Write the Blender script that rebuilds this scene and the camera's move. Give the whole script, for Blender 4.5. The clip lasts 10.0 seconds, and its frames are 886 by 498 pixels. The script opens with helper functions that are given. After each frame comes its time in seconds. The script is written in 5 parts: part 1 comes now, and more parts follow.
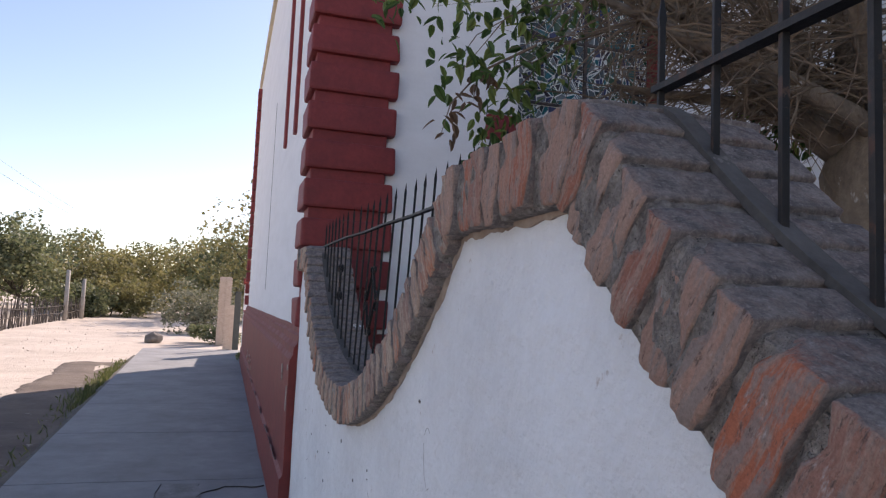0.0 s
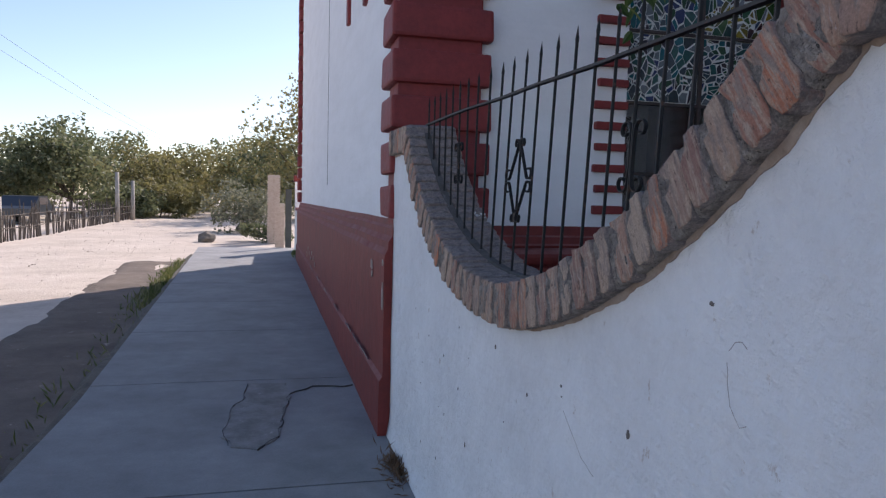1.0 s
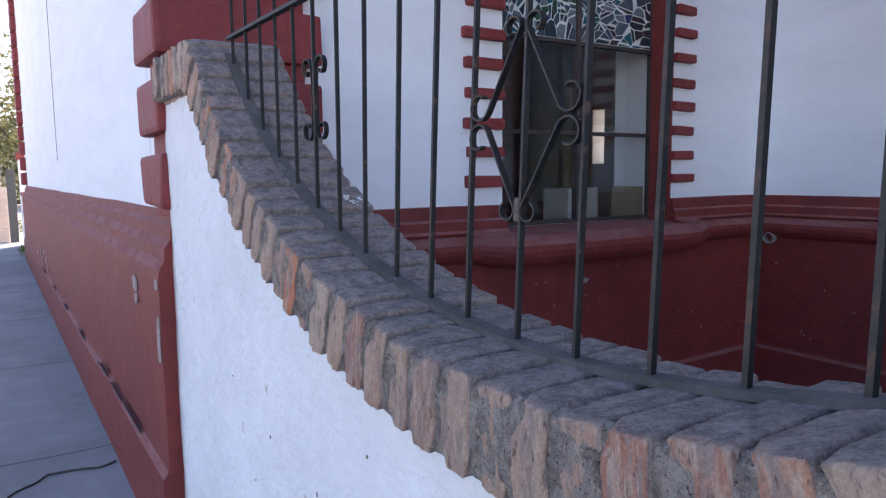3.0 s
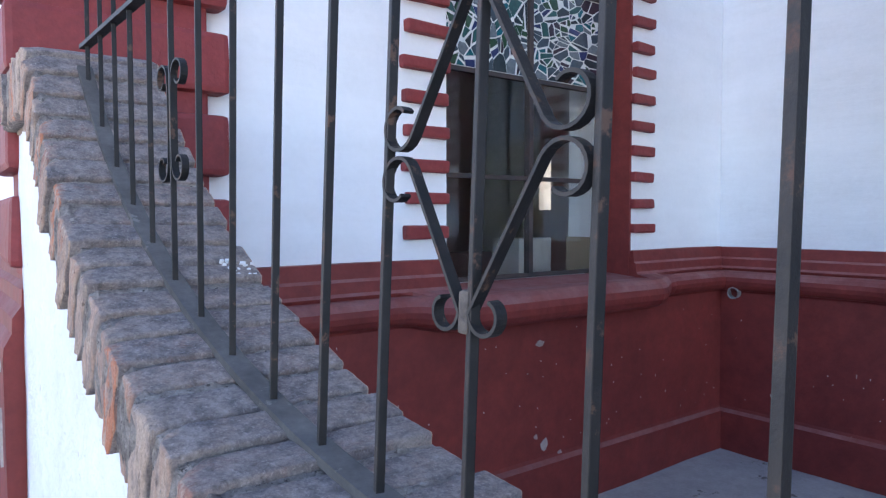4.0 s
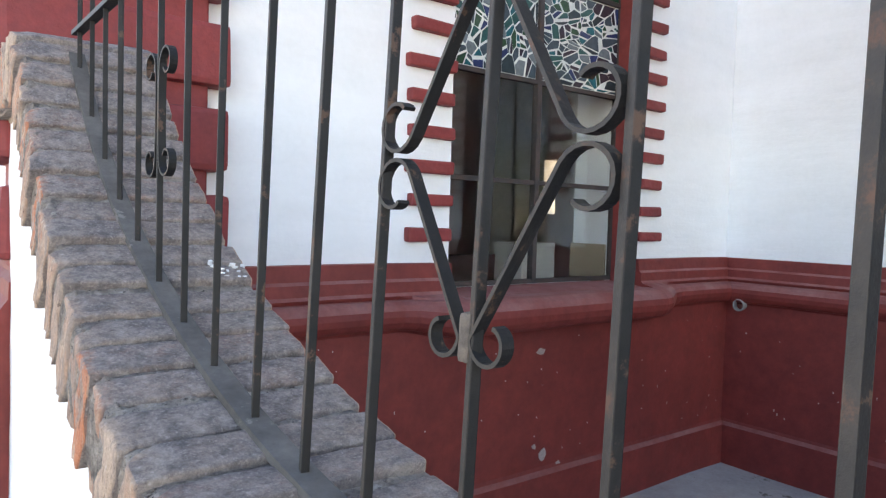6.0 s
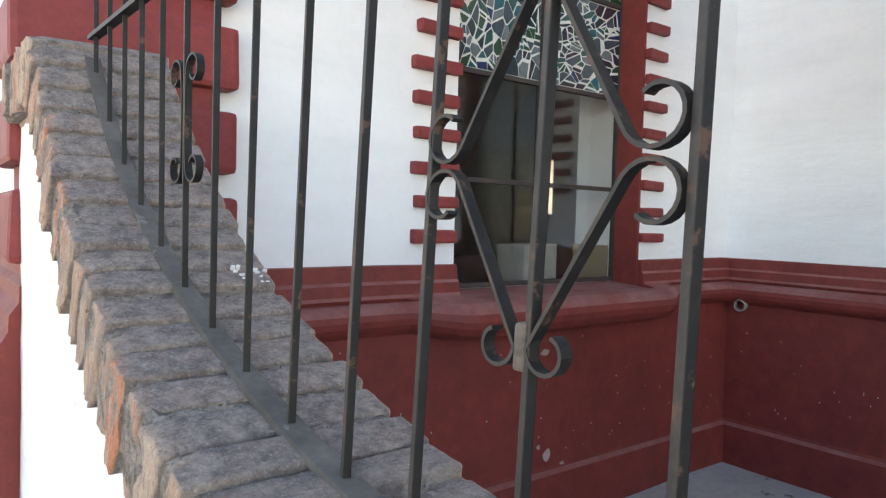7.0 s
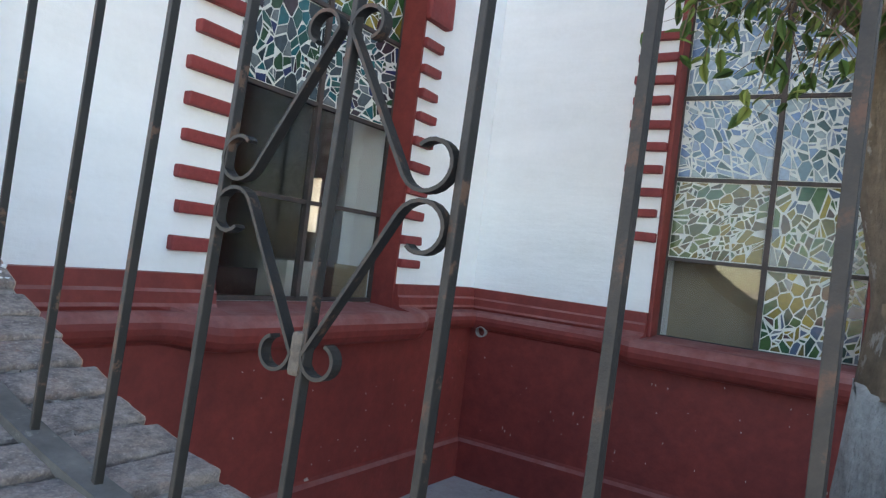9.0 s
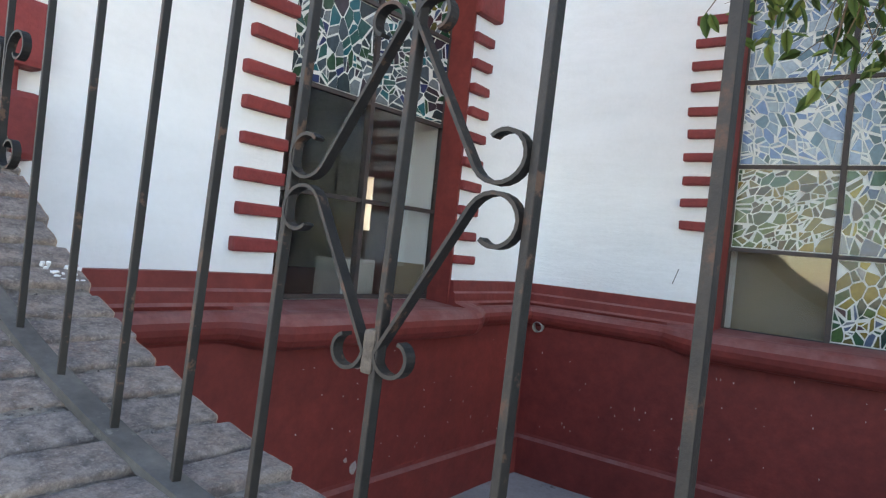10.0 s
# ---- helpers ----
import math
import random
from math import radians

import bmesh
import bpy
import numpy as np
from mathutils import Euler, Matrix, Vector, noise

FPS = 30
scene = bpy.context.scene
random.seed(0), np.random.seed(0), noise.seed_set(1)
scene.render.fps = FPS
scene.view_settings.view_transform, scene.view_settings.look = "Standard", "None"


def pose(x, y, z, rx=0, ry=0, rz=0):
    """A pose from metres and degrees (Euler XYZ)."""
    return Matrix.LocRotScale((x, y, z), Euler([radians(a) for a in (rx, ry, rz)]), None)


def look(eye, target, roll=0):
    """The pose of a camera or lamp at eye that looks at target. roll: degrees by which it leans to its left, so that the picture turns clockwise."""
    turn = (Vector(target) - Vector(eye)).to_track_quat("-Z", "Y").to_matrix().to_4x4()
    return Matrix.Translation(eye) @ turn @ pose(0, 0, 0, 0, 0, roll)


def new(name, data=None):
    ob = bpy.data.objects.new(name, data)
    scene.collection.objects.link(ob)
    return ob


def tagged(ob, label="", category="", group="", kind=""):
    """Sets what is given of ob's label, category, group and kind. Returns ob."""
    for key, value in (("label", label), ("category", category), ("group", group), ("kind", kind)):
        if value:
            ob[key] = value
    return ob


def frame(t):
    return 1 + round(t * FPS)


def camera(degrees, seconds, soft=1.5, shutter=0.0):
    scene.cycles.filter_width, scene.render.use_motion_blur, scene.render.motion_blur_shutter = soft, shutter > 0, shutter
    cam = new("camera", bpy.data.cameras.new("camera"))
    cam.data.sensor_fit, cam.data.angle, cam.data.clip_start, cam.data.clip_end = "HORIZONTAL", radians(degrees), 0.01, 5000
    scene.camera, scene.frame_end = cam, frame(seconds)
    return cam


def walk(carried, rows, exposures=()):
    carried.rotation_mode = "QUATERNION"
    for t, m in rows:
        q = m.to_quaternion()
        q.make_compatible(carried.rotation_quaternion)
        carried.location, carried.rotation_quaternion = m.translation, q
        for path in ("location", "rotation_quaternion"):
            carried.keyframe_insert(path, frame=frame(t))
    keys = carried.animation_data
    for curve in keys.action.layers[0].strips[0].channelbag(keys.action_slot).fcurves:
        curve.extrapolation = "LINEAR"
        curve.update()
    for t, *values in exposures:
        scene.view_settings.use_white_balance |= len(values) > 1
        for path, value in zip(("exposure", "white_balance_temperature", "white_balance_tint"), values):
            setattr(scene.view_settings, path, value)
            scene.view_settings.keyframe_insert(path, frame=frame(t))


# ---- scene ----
cam = camera(65.8, 10.0, 1.25)
PATH = [
    (0, (-0.457, 0.803, 1.589), (0.121, 2.711, 1.754), 2.5),
    (0.5, (-0.572, 1.074, 1.544), (-0.172, 3.033, 1.517), 3.0),
    (1, (-0.735, 1.427, 1.518), (-0.253, 3.363, 1.377), 1.4),
    (1.5, (-0.768, 1.84, 1.502), (-0.325, 3.782, 1.321), -0.1),
    (2, (-0.806, 2.274, 1.48), (-0.069, 4.122, 1.273), 1.4),
    (2.5, (-0.735, 2.629, 1.485), (0.187, 4.396, 1.317), 1.1),
    (2.7, (-0.646, 2.779, 1.499), (0.338, 4.509, 1.303), 0.3),
    (3.8, (-0.296, 3.332, 1.531), (0.946, 4.891, 1.363), -0.9),
    (4, (-0.231, 3.358, 1.538), (0.98, 4.947, 1.45), -0.1),
    (4.5, (-0.149, 3.374, 1.545), (1.104, 4.932, 1.487), -1.1),
    (5, (-0.117, 3.367, 1.548), (1.138, 4.924, 1.482), -3.2),
    (5.5, (-0.14, 3.379, 1.547), (1.074, 4.966, 1.461), -0.1),
    (6, (-0.19, 3.41, 1.546), (1.016, 5.003, 1.46), 1.6),
    (6.2, (-0.209, 3.42, 1.546), (0.997, 5.012, 1.45), 2.1),
    (7.3, (-0.251, 3.44, 1.559), (0.964, 5.026, 1.48), 1.2),
    (7.5, (-0.279, 3.455, 1.562), (0.843, 5.11, 1.51), 1.5),
    (8, (-0.32, 3.471, 1.55), (0.953, 5.011, 1.45), 3.6),
    (8.5, (-0.333, 3.43, 1.55), (1.117, 4.807, 1.55), 5.1),
    (9, (-0.289, 3.396, 1.555), (1.392, 4.48, 1.574), 6.8),
    (9.5, (-0.261, 3.385, 1.55), (1.471, 4.384, 1.552), 5.7),
    (10, (-0.287, 3.416, 1.552), (1.308, 4.623, 1.543), 5.6),
]
EXPO = [(0.0, 0.55, 6900, 24), (0.5, 0.2, 6350, 20), (1.0, 0.36, 6350, 21), (1.5, 0.46, 6350, 23), (2.5, 1.12, 6400, 26), (3.8, 2.12, 6300, 21), (4.5, 2.46, 6450, 19), (5.0, 2.46, 7150, 17), (6.0, 2.58, 7800, 16), (7.5, 2.33, 8500, 13), (8.5, 2.28, 7300, 11), (9.5, 2.32, 7500, 12), (10.0, 2.38, 7700, 13)]
walk(cam, [(t, look(eye, target, roll)) for t, eye, target, roll in PATH], EXPO)

# ---- light: clear winter sky, sun ahead and to the right, behind the building ----
SUN_EL, SUN_DIR = radians(35), Vector((0.60, 0.80))
world = bpy.data.worlds.new("sky")
scene.world = world
world.use_nodes = True
wn = world.node_tree.nodes
wn.clear()
w_out, w_bg, w_sky = wn.new("ShaderNodeOutputWorld"), wn.new("ShaderNodeBackground"), wn.new("ShaderNodeTexSky")
w_sky.sky_type, w_sky.sun_disc = "NISHITA", False
w_sky.sun_elevation, w_sky.sun_rotation = SUN_EL, math.atan2(SUN_DIR.x, SUN_DIR.y)
w_sky.air_density, w_sky.dust_density, w_sky.ozone_density = 1.0, 0.4, 1.5
w_bg.inputs["Strength"].default_value = 0.135
world.node_tree.links.new(w_sky.outputs[0], w_bg.inputs[0])
world.node_tree.links.new(w_bg.outputs[0], w_out.inputs[0])
sun = new("sun", bpy.data.lights.new("sun", "SUN"))
sun.data.energy, sun.data.angle, sun.data.color = 5.0, radians(0.53), (1.0, 0.94, 0.84)
to_sun = Vector((SUN_DIR.x * math.cos(SUN_EL), SUN_DIR.y * math.cos(SUN_EL), math.sin(SUN_EL)))
sun.matrix_world = look(to_sun * 60, (0, 0, 0))


# ---- materials ----
def ramp(nt, fac, stops):
    r = nt.nodes.new("ShaderNodeValToRGB")
    while len(r.color_ramp.elements) < len(stops):
        r.color_ramp.elements.new(0.5)
    for e, (p, c) in zip(r.color_ramp.elements, stops):
        e.position, e.color = p, (*c, 1) if len(c) == 3 else c
    nt.links.new(fac, r.inputs[0])
    return r.outputs[0]


def noise_tex(nt, co, scale, detail=6, rough=0.6, stretch=None):
    n = nt.nodes.new("ShaderNodeTexNoise")
    n.inputs["Scale"].default_value, n.inputs["Detail"].default_value, n.inputs["Roughness"].default_value = scale, detail, rough
    if stretch:
        m = nt.nodes.new("ShaderNodeMapping")
        m.inputs["Scale"].default_value = stretch
        nt.links.new(co, m.inputs[0])
        co = m.outputs[0]
    nt.links.new(co, n.inputs["Vector"])
    return n.outputs["Fac"]


def mix(nt, fac, a, b, mode="MIX"):
    m = nt.nodes.new("ShaderNodeMix")
    m.data_type, m.blend_type = "RGBA", mode
    for value, k in ((fac, 0), (a, 6), (b, 7)):
        if isinstance(value, (int, float)):
            m.inputs[k].default_value = value
        elif isinstance(value, tuple):
            m.inputs[k].default_value = (*value, 1)
        else:
            nt.links.new(value, m.inputs[k])
    return m.outputs[2]


def surface(name, base, second, rough=0.8, scale=3.0, fine=60.0, bump=0.2, bump_dist=0.004, marks=None, mark_scale=8.0, mark_cut=0.66, mark_stretch=None,
            metal=0.0, vary=0.0, spec=0.5, coat=0.0, relief=0.0, relief_scale=6.0, stretch=None, mottle=0.22):
    """A weathered surface: two colours at a broad scale, grain at a fine one, optional marks, and fine relief."""
    m = bpy.data.materials.new(name)
    m.use_nodes = True
    nt = m.node_tree
    bsdf = nt.nodes["Principled BSDF"]
    geo = nt.nodes.new("ShaderNodeNewGeometry")
    co = geo.outputs["Position"]
    broad = noise_tex(nt, co, scale, 5, 0.6, stretch)
    grain = noise_tex(nt, co, fine, 4, 0.7)
    col = mix(nt, ramp(nt, broad, [(0.35, (0, 0, 0)), (0.68, (1, 1, 1))]), base, second)
    col = mix(nt, 0.25, col, ramp(nt, grain, [(0.3, (0.35, 0.35, 0.35)), (0.7, (0.68, 0.68, 0.68))]), "OVERLAY")
    blotch = noise_tex(nt, co, scale * 5.3, 6, 0.65)
    col = mix(nt, mottle, col, ramp(nt, blotch, [(0.32, (0.3, 0.3, 0.3)), (0.68, (0.68, 0.68, 0.68))]), "OVERLAY")
    if vary:
        info = nt.nodes.new("ShaderNodeObjectInfo")
        v = ramp(nt, info.outputs["Random"], [(0.0, (0.5 - vary,) * 3), (1.0, (0.5 + vary,) * 3)])
        col = mix(nt, 0.8, col, v, "OVERLAY")
    if marks:
        mk = noise_tex(nt, co, mark_scale, 8, 0.7, mark_stretch)
        col = mix(nt, ramp(nt, mk, [(mark_cut, (0, 0, 0)), (mark_cut + 0.04, (1, 1, 1))]), col, marks)
    nt.links.new(col, bsdf.inputs["Base Color"])
    bsdf.inputs["Roughness"].default_value, bsdf.inputs["Metallic"].default_value = rough, metal
    bsdf.inputs["Specular IOR Level"].default_value = spec
    if coat:
        bsdf.inputs["Coat Weight"].default_value, bsdf.inputs["Coat Roughness"].default_value = coat, 0.35
    b = nt.nodes.new("ShaderNodeBump")
    b.inputs["Strength"].default_value, b.inputs["Distance"].default_value = bump, bump_dist
    nt.links.new(grain, b.inputs["Height"])
    if relief:
        b2 = nt.nodes.new("ShaderNodeBump")
        b2.inputs["Strength"].default_value, b2.inputs["Distance"].default_value = relief, 0.02
        nt.links.new(noise_tex(nt, co, relief_scale, 4, 0.55, stretch), b2.inputs["Height"])
        nt.links.new(b2.outputs[0], b.inputs["Normal"])
    nt.links.new(b.outputs[0], bsdf.inputs["Normal"])
    return m


def brick_material(name, clay, pale, dark, mortar):
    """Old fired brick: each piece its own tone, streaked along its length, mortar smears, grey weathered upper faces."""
    m = bpy.data.materials.new(name)
    m.use_nodes = True
    nt = m.node_tree
    bsdf = nt.nodes["Principled BSDF"]
    geo, info, tc = nt.nodes.new("ShaderNodeNewGeometry"), nt.nodes.new("ShaderNodeObjectInfo"), nt.nodes.new("ShaderNodeTexCoord")
    co = geo.outputs["Position"]
    tone = ramp(nt, info.outputs["Random"], [(0.0, clay), (0.3, pale), (0.5, (clay[0] * 0.75, clay[1] * 0.8, clay[2] * 0.9)), (0.75, (clay[0] * 1.2, clay[1] * 0.88, clay[2] * 0.7)), (1.0, (pale[0] * 0.85, pale[1] * 0.85, pale[2] * 0.85))])
    far = nt.nodes.new("ShaderNodeMath")
    far.operation = "MULTIPLY"
    far.inputs[1].default_value = 37.0
    nt.links.new(info.outputs["Random"], far.inputs[0])
    shift = nt.nodes.new("ShaderNodeVectorMath")
    shift.operation = "ADD"
    nt.links.new(tc.outputs["Object"], shift.inputs[0])
    nt.links.new(far.outputs[0], shift.inputs[1])
    own = shift.outputs[0]
    lime = noise_tex(nt, own, 105, 6, 0.65, (1, 1, 0.13))
    col = mix(nt, ramp(nt, lime, [(0.45, (0, 0, 0)), (0.6, (0.95, 0.95, 0.95))]), tone, pale)
    smear = noise_tex(nt, own, 48, 7, 0.7, (1, 1, 0.22))
    col = mix(nt, ramp(nt, smear, [(0.5, (0, 0, 0)), (0.58, (0.85, 0.85, 0.85))]), col, mortar)
    white = noise_tex(nt, own, 70, 7, 0.78, (1, 1, 0.25))
    col = mix(nt, ramp(nt, white, [(0.60, (0, 0, 0)), (0.68, (0.75, 0.75, 0.75))]), col, (0.60, 0.52, 0.47))
    pit = noise_tex(nt, own, 120, 6, 0.75, (1, 1, 0.3))
    col = mix(nt, ramp(nt, pit, [(0.57, (0, 0, 0)), (0.65, (0.85, 0.85, 0.85))]), col, (0.13, 0.09, 0.075))
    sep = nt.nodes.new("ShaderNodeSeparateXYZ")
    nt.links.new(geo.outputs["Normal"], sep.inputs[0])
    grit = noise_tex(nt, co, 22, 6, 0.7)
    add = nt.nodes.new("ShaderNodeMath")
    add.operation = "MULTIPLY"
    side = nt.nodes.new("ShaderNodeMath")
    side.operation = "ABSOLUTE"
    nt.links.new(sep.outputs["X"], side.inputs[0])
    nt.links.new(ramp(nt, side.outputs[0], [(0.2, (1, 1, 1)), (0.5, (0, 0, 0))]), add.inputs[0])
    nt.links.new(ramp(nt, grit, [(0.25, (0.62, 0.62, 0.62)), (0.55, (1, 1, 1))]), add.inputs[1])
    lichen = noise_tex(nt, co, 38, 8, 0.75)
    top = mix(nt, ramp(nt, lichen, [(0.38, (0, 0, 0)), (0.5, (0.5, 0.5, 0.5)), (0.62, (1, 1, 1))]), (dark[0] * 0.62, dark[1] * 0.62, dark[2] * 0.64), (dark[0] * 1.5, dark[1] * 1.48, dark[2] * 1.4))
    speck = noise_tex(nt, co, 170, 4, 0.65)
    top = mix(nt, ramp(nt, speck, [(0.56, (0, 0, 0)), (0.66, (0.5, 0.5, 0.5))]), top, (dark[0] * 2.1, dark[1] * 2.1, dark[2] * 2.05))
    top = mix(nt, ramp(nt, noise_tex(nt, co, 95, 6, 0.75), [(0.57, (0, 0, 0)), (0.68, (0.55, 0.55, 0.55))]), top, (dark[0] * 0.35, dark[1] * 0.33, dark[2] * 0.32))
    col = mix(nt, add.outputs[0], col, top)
    fine = noise_tex(nt, co, 210, 5, 0.8)
    col = mix(nt, 0.4, col, ramp(nt, fine, [(0.32, (0.2, 0.2, 0.2)), (0.7, (0.82, 0.82, 0.82))]), "OVERLAY")
    nt.links.new(col, bsdf.inputs["Base Color"])
    bsdf.inputs["Roughness"].default_value, bsdf.inputs["Specular IOR Level"].default_value = 0.92, 0.25
    b1, b2 = nt.nodes.new("ShaderNodeBump"), nt.nodes.new("ShaderNodeBump")
    b1.inputs["Strength"].default_value, b1.inputs["Distance"].default_value = 0.8, 0.009
    b2.inputs["Strength"].default_value, b2.inputs["Distance"].default_value = 0.8, 0.004
    nt.links.new(smear, b1.inputs["Height"])
    nt.links.new(fine, b2.inputs["Height"])
    nt.links.new(b1.outputs[0], b2.inputs["Normal"])
    nt.links.new(b2.outputs[0], bsdf.inputs["Normal"])
    return m


def glass_material(name, tint, rough=0.02):
    m = bpy.data.materials.new(name)
    m.use_nodes = True
    bsdf = m.node_tree.nodes["Principled BSDF"]
    bsdf.inputs["Base Color"].default_value, bsdf.inputs["Roughness"].default_value = (*tint, 1), rough
    bsdf.inputs["Transmission Weight"].default_value, bsdf.inputs["IOR"].default_value = 1.0, 1.52
    # a thin film of dust, thicker in patches and spattered low down
    nt = m.node_tree
    geo = nt.nodes.new("ShaderNodeNewGeometry")
    film, mx = nt.nodes.new("ShaderNodeBsdfDiffuse"), nt.nodes.new("ShaderNodeMixShader")
    film.inputs["Color"].default_value = (0.5, 0.46, 0.41, 1)
    spots = ramp(nt, noise_tex(nt, geo.outputs["Position"], 90, 5, 0.7), [(0.62, (0, 0, 0)), (0.7, (1, 1, 1))])
    haze = ramp(nt, noise_tex(nt, geo.outputs["Position"], 5, 5, 0.6), [(0.3, (0.005, 0.005, 0.005)), (0.7, (0.022, 0.022, 0.022))])
    nt.links.new(mix(nt, 0.12, haze, spots, "ADD"), mx.inputs[0])
    nt.links.new(bsdf.outputs[0], mx.inputs[1])
    nt.links.new(film.outputs[0], mx.inputs[2])
    nt.links.new(mx.outputs[0], nt.nodes["Material Output"].inputs["Surface"])
    return m


def shard_material(name, colours, rough=0.12):
    """Coloured broken glass set in white putty: tone by piece, glossy."""
    m = bpy.data.materials.new(name)
    m.use_nodes = True
    nt = m.node_tree
    bsdf = nt.nodes["Principled BSDF"]
    info, geo = nt.nodes.new("ShaderNodeObjectInfo"), nt.nodes.new("ShaderNodeNewGeometry")
    r = nt.nodes.new("ShaderNodeValToRGB")
    r.color_ramp.interpolation = "CONSTANT"
    while len(r.color_ramp.elements) < len(colours):
        r.color_ramp.elements.new(0.5)
    for i, c in enumerate(colours):
        r.color_ramp.elements[i].position, r.color_ramp.elements[i].color = i / len(colours), (*c, 1)
    nt.links.new(info.outputs["Random"], r.inputs[0])
    n = noise_tex(nt, geo.outputs["Position"], 45, 4, 0.6)
    col = mix(nt, 0.5, r.outputs[0], ramp(nt, n, [(0.3, (0.3, 0.3, 0.3)), (0.7, (0.72, 0.72, 0.72))]), "OVERLAY")
    nt.links.new(col, bsdf.inputs["Base Color"])
    bsdf.inputs["Roughness"].default_value = rough
    b = nt.nodes.new("ShaderNodeBump")
    b.inputs["Strength"].default_value, b.inputs["Distance"].default_value = 0.25, 0.003
    nt.links.new(noise_tex(nt, geo.outputs["Position"], 30, 2, 0.5), b.inputs["Height"])
    nt.links.new(b.outputs[0], bsdf.inputs["Normal"])
    return m


def leaf_material(name, a, b, c, single=False):
    m = bpy.data.materials.new(name)
    m.use_nodes = True
    nt = m.node_tree
    bsdf = nt.nodes["Principled BSDF"]
    geo = nt.nodes.new("ShaderNodeNewGeometry")
    info = nt.nodes.new("ShaderNodeObjectInfo")
    col = ramp(nt, info.outputs["Random"] if single else geo.outputs["Random Per Island"], [(0.0, a), (0.55, b), (1.0, c)])
    nt.links.new(col, bsdf.inputs["Base Color"])
    bsdf.inputs["Roughness"].default_value = 0.6
    tr, mx = nt.nodes.new("ShaderNodeBsdfTranslucent"), nt.nodes.new("ShaderNodeMixShader")
    nt.links.new(col, tr.inputs["Color"])
    mx.inputs[0].default_value = 0.4
    nt.links.new(bsdf.outputs[0], mx.inputs[1])
    nt.links.new(tr.outputs[0], mx.inputs[2])
    nt.links.new(mx.outputs[0], nt.nodes["Material Output"].inputs["Surface"])
    return m


M_WHITE = surface("white_limewash", (0.85, 0.85, 0.84), (0.75, 0.745, 0.735), 0.9, 2.2, 55, 0.9, 0.007, (0.60, 0.54, 0.49), 15, 0.635, (1, 1, 0.7), relief=1.0, relief_scale=13, mottle=0.32)
M_WHITE_HALL = surface("white_wall_paint", (0.87, 0.87, 0.865), (0.81, 0.81, 0.80), 0.85, 1.6, 40, 0.35, 0.004, (0.5, 0.47, 0.43), 8, 0.745, (1, 1, 0.6), relief=0.2, relief_scale=5, stretch=(0.6, 0.6, 3.2))
M_RED = surface("oxide_red_paint", (0.214, 0.0335, 0.0265), (0.17, 0.027, 0.0225), 0.6, 1.8, 40, 0.1, 0.003, (0.34, 0.22, 0.19), 11, 0.715, (1, 1, 0.5), relief=0.35, relief_scale=7, spec=0.4, mottle=0.4)
M_RED_DUST = surface("dusty_red_ledge", (0.255, 0.105, 0.095), (0.21, 0.048, 0.04), 0.85, 5, 60, 0.3, 0.003)
M_RED_QUOIN = surface("red_quoin_paint", (0.25, 0.033, 0.031), (0.195, 0.027, 0.026), 0.65, 5, 60, 0.3, 0.003, (0.36, 0.3, 0.27), 16, 0.77, relief=0.4, relief_scale=14)
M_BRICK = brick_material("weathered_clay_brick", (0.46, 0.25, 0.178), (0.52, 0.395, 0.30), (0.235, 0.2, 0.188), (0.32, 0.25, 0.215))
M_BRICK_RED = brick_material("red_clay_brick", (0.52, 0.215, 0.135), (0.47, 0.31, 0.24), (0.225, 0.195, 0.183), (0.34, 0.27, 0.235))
M_MORTAR = surface("rough_mortar", (0.44, 0.385, 0.335), (0.20, 0.168, 0.148), 0.95, 42, 190, 1.0, 0.008, (0.09, 0.075, 0.065), 120, 0.6, relief=1.0, relief_scale=70, spec=0.2, mottle=0.5)
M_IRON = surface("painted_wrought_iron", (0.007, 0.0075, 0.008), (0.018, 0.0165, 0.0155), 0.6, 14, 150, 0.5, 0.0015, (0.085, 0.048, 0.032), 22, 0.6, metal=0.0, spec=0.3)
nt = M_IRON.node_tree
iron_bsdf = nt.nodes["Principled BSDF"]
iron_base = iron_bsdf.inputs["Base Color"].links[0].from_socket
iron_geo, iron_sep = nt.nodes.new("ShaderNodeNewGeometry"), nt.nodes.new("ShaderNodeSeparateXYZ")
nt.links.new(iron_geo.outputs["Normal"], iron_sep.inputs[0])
# faces towards the street get a paler mottled grey-brown with rust patches
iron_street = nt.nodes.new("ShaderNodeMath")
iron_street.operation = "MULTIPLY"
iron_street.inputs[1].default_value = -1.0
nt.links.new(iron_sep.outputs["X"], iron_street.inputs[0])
iron_pale_rust = ramp(nt, noise_tex(nt, iron_geo.outputs["Position"], 26, 6, 0.7), [(0.38, (0.034, 0.031, 0.029)), (0.56, (0.052, 0.044, 0.038)), (0.64, (0.11, 0.06, 0.042))])
nt.links.new(mix(nt, ramp(nt, iron_street.outputs[0], [(0.45, (0, 0, 0)), (0.8, (0.9, 0.9, 0.9))]), iron_base, iron_pale_rust), iron_bsdf.inputs["Base Color"])
M_PLATE = surface("dusty_iron_plate", (0.085, 0.078, 0.072), (0.135, 0.125, 0.115), 0.8, 14, 120, 0.4, 0.001, (0.2, 0.18, 0.165), 20, 0.62, spec=0.15)
M_CONCRETE = surface("old_concrete", (0.29, 0.285, 0.28), (0.22, 0.215, 0.21), 0.9, 1.3, 70, 0.35, 0.003, (0.2, 0.19, 0.18), 4, 0.68, relief=0.1, spec=0.3)
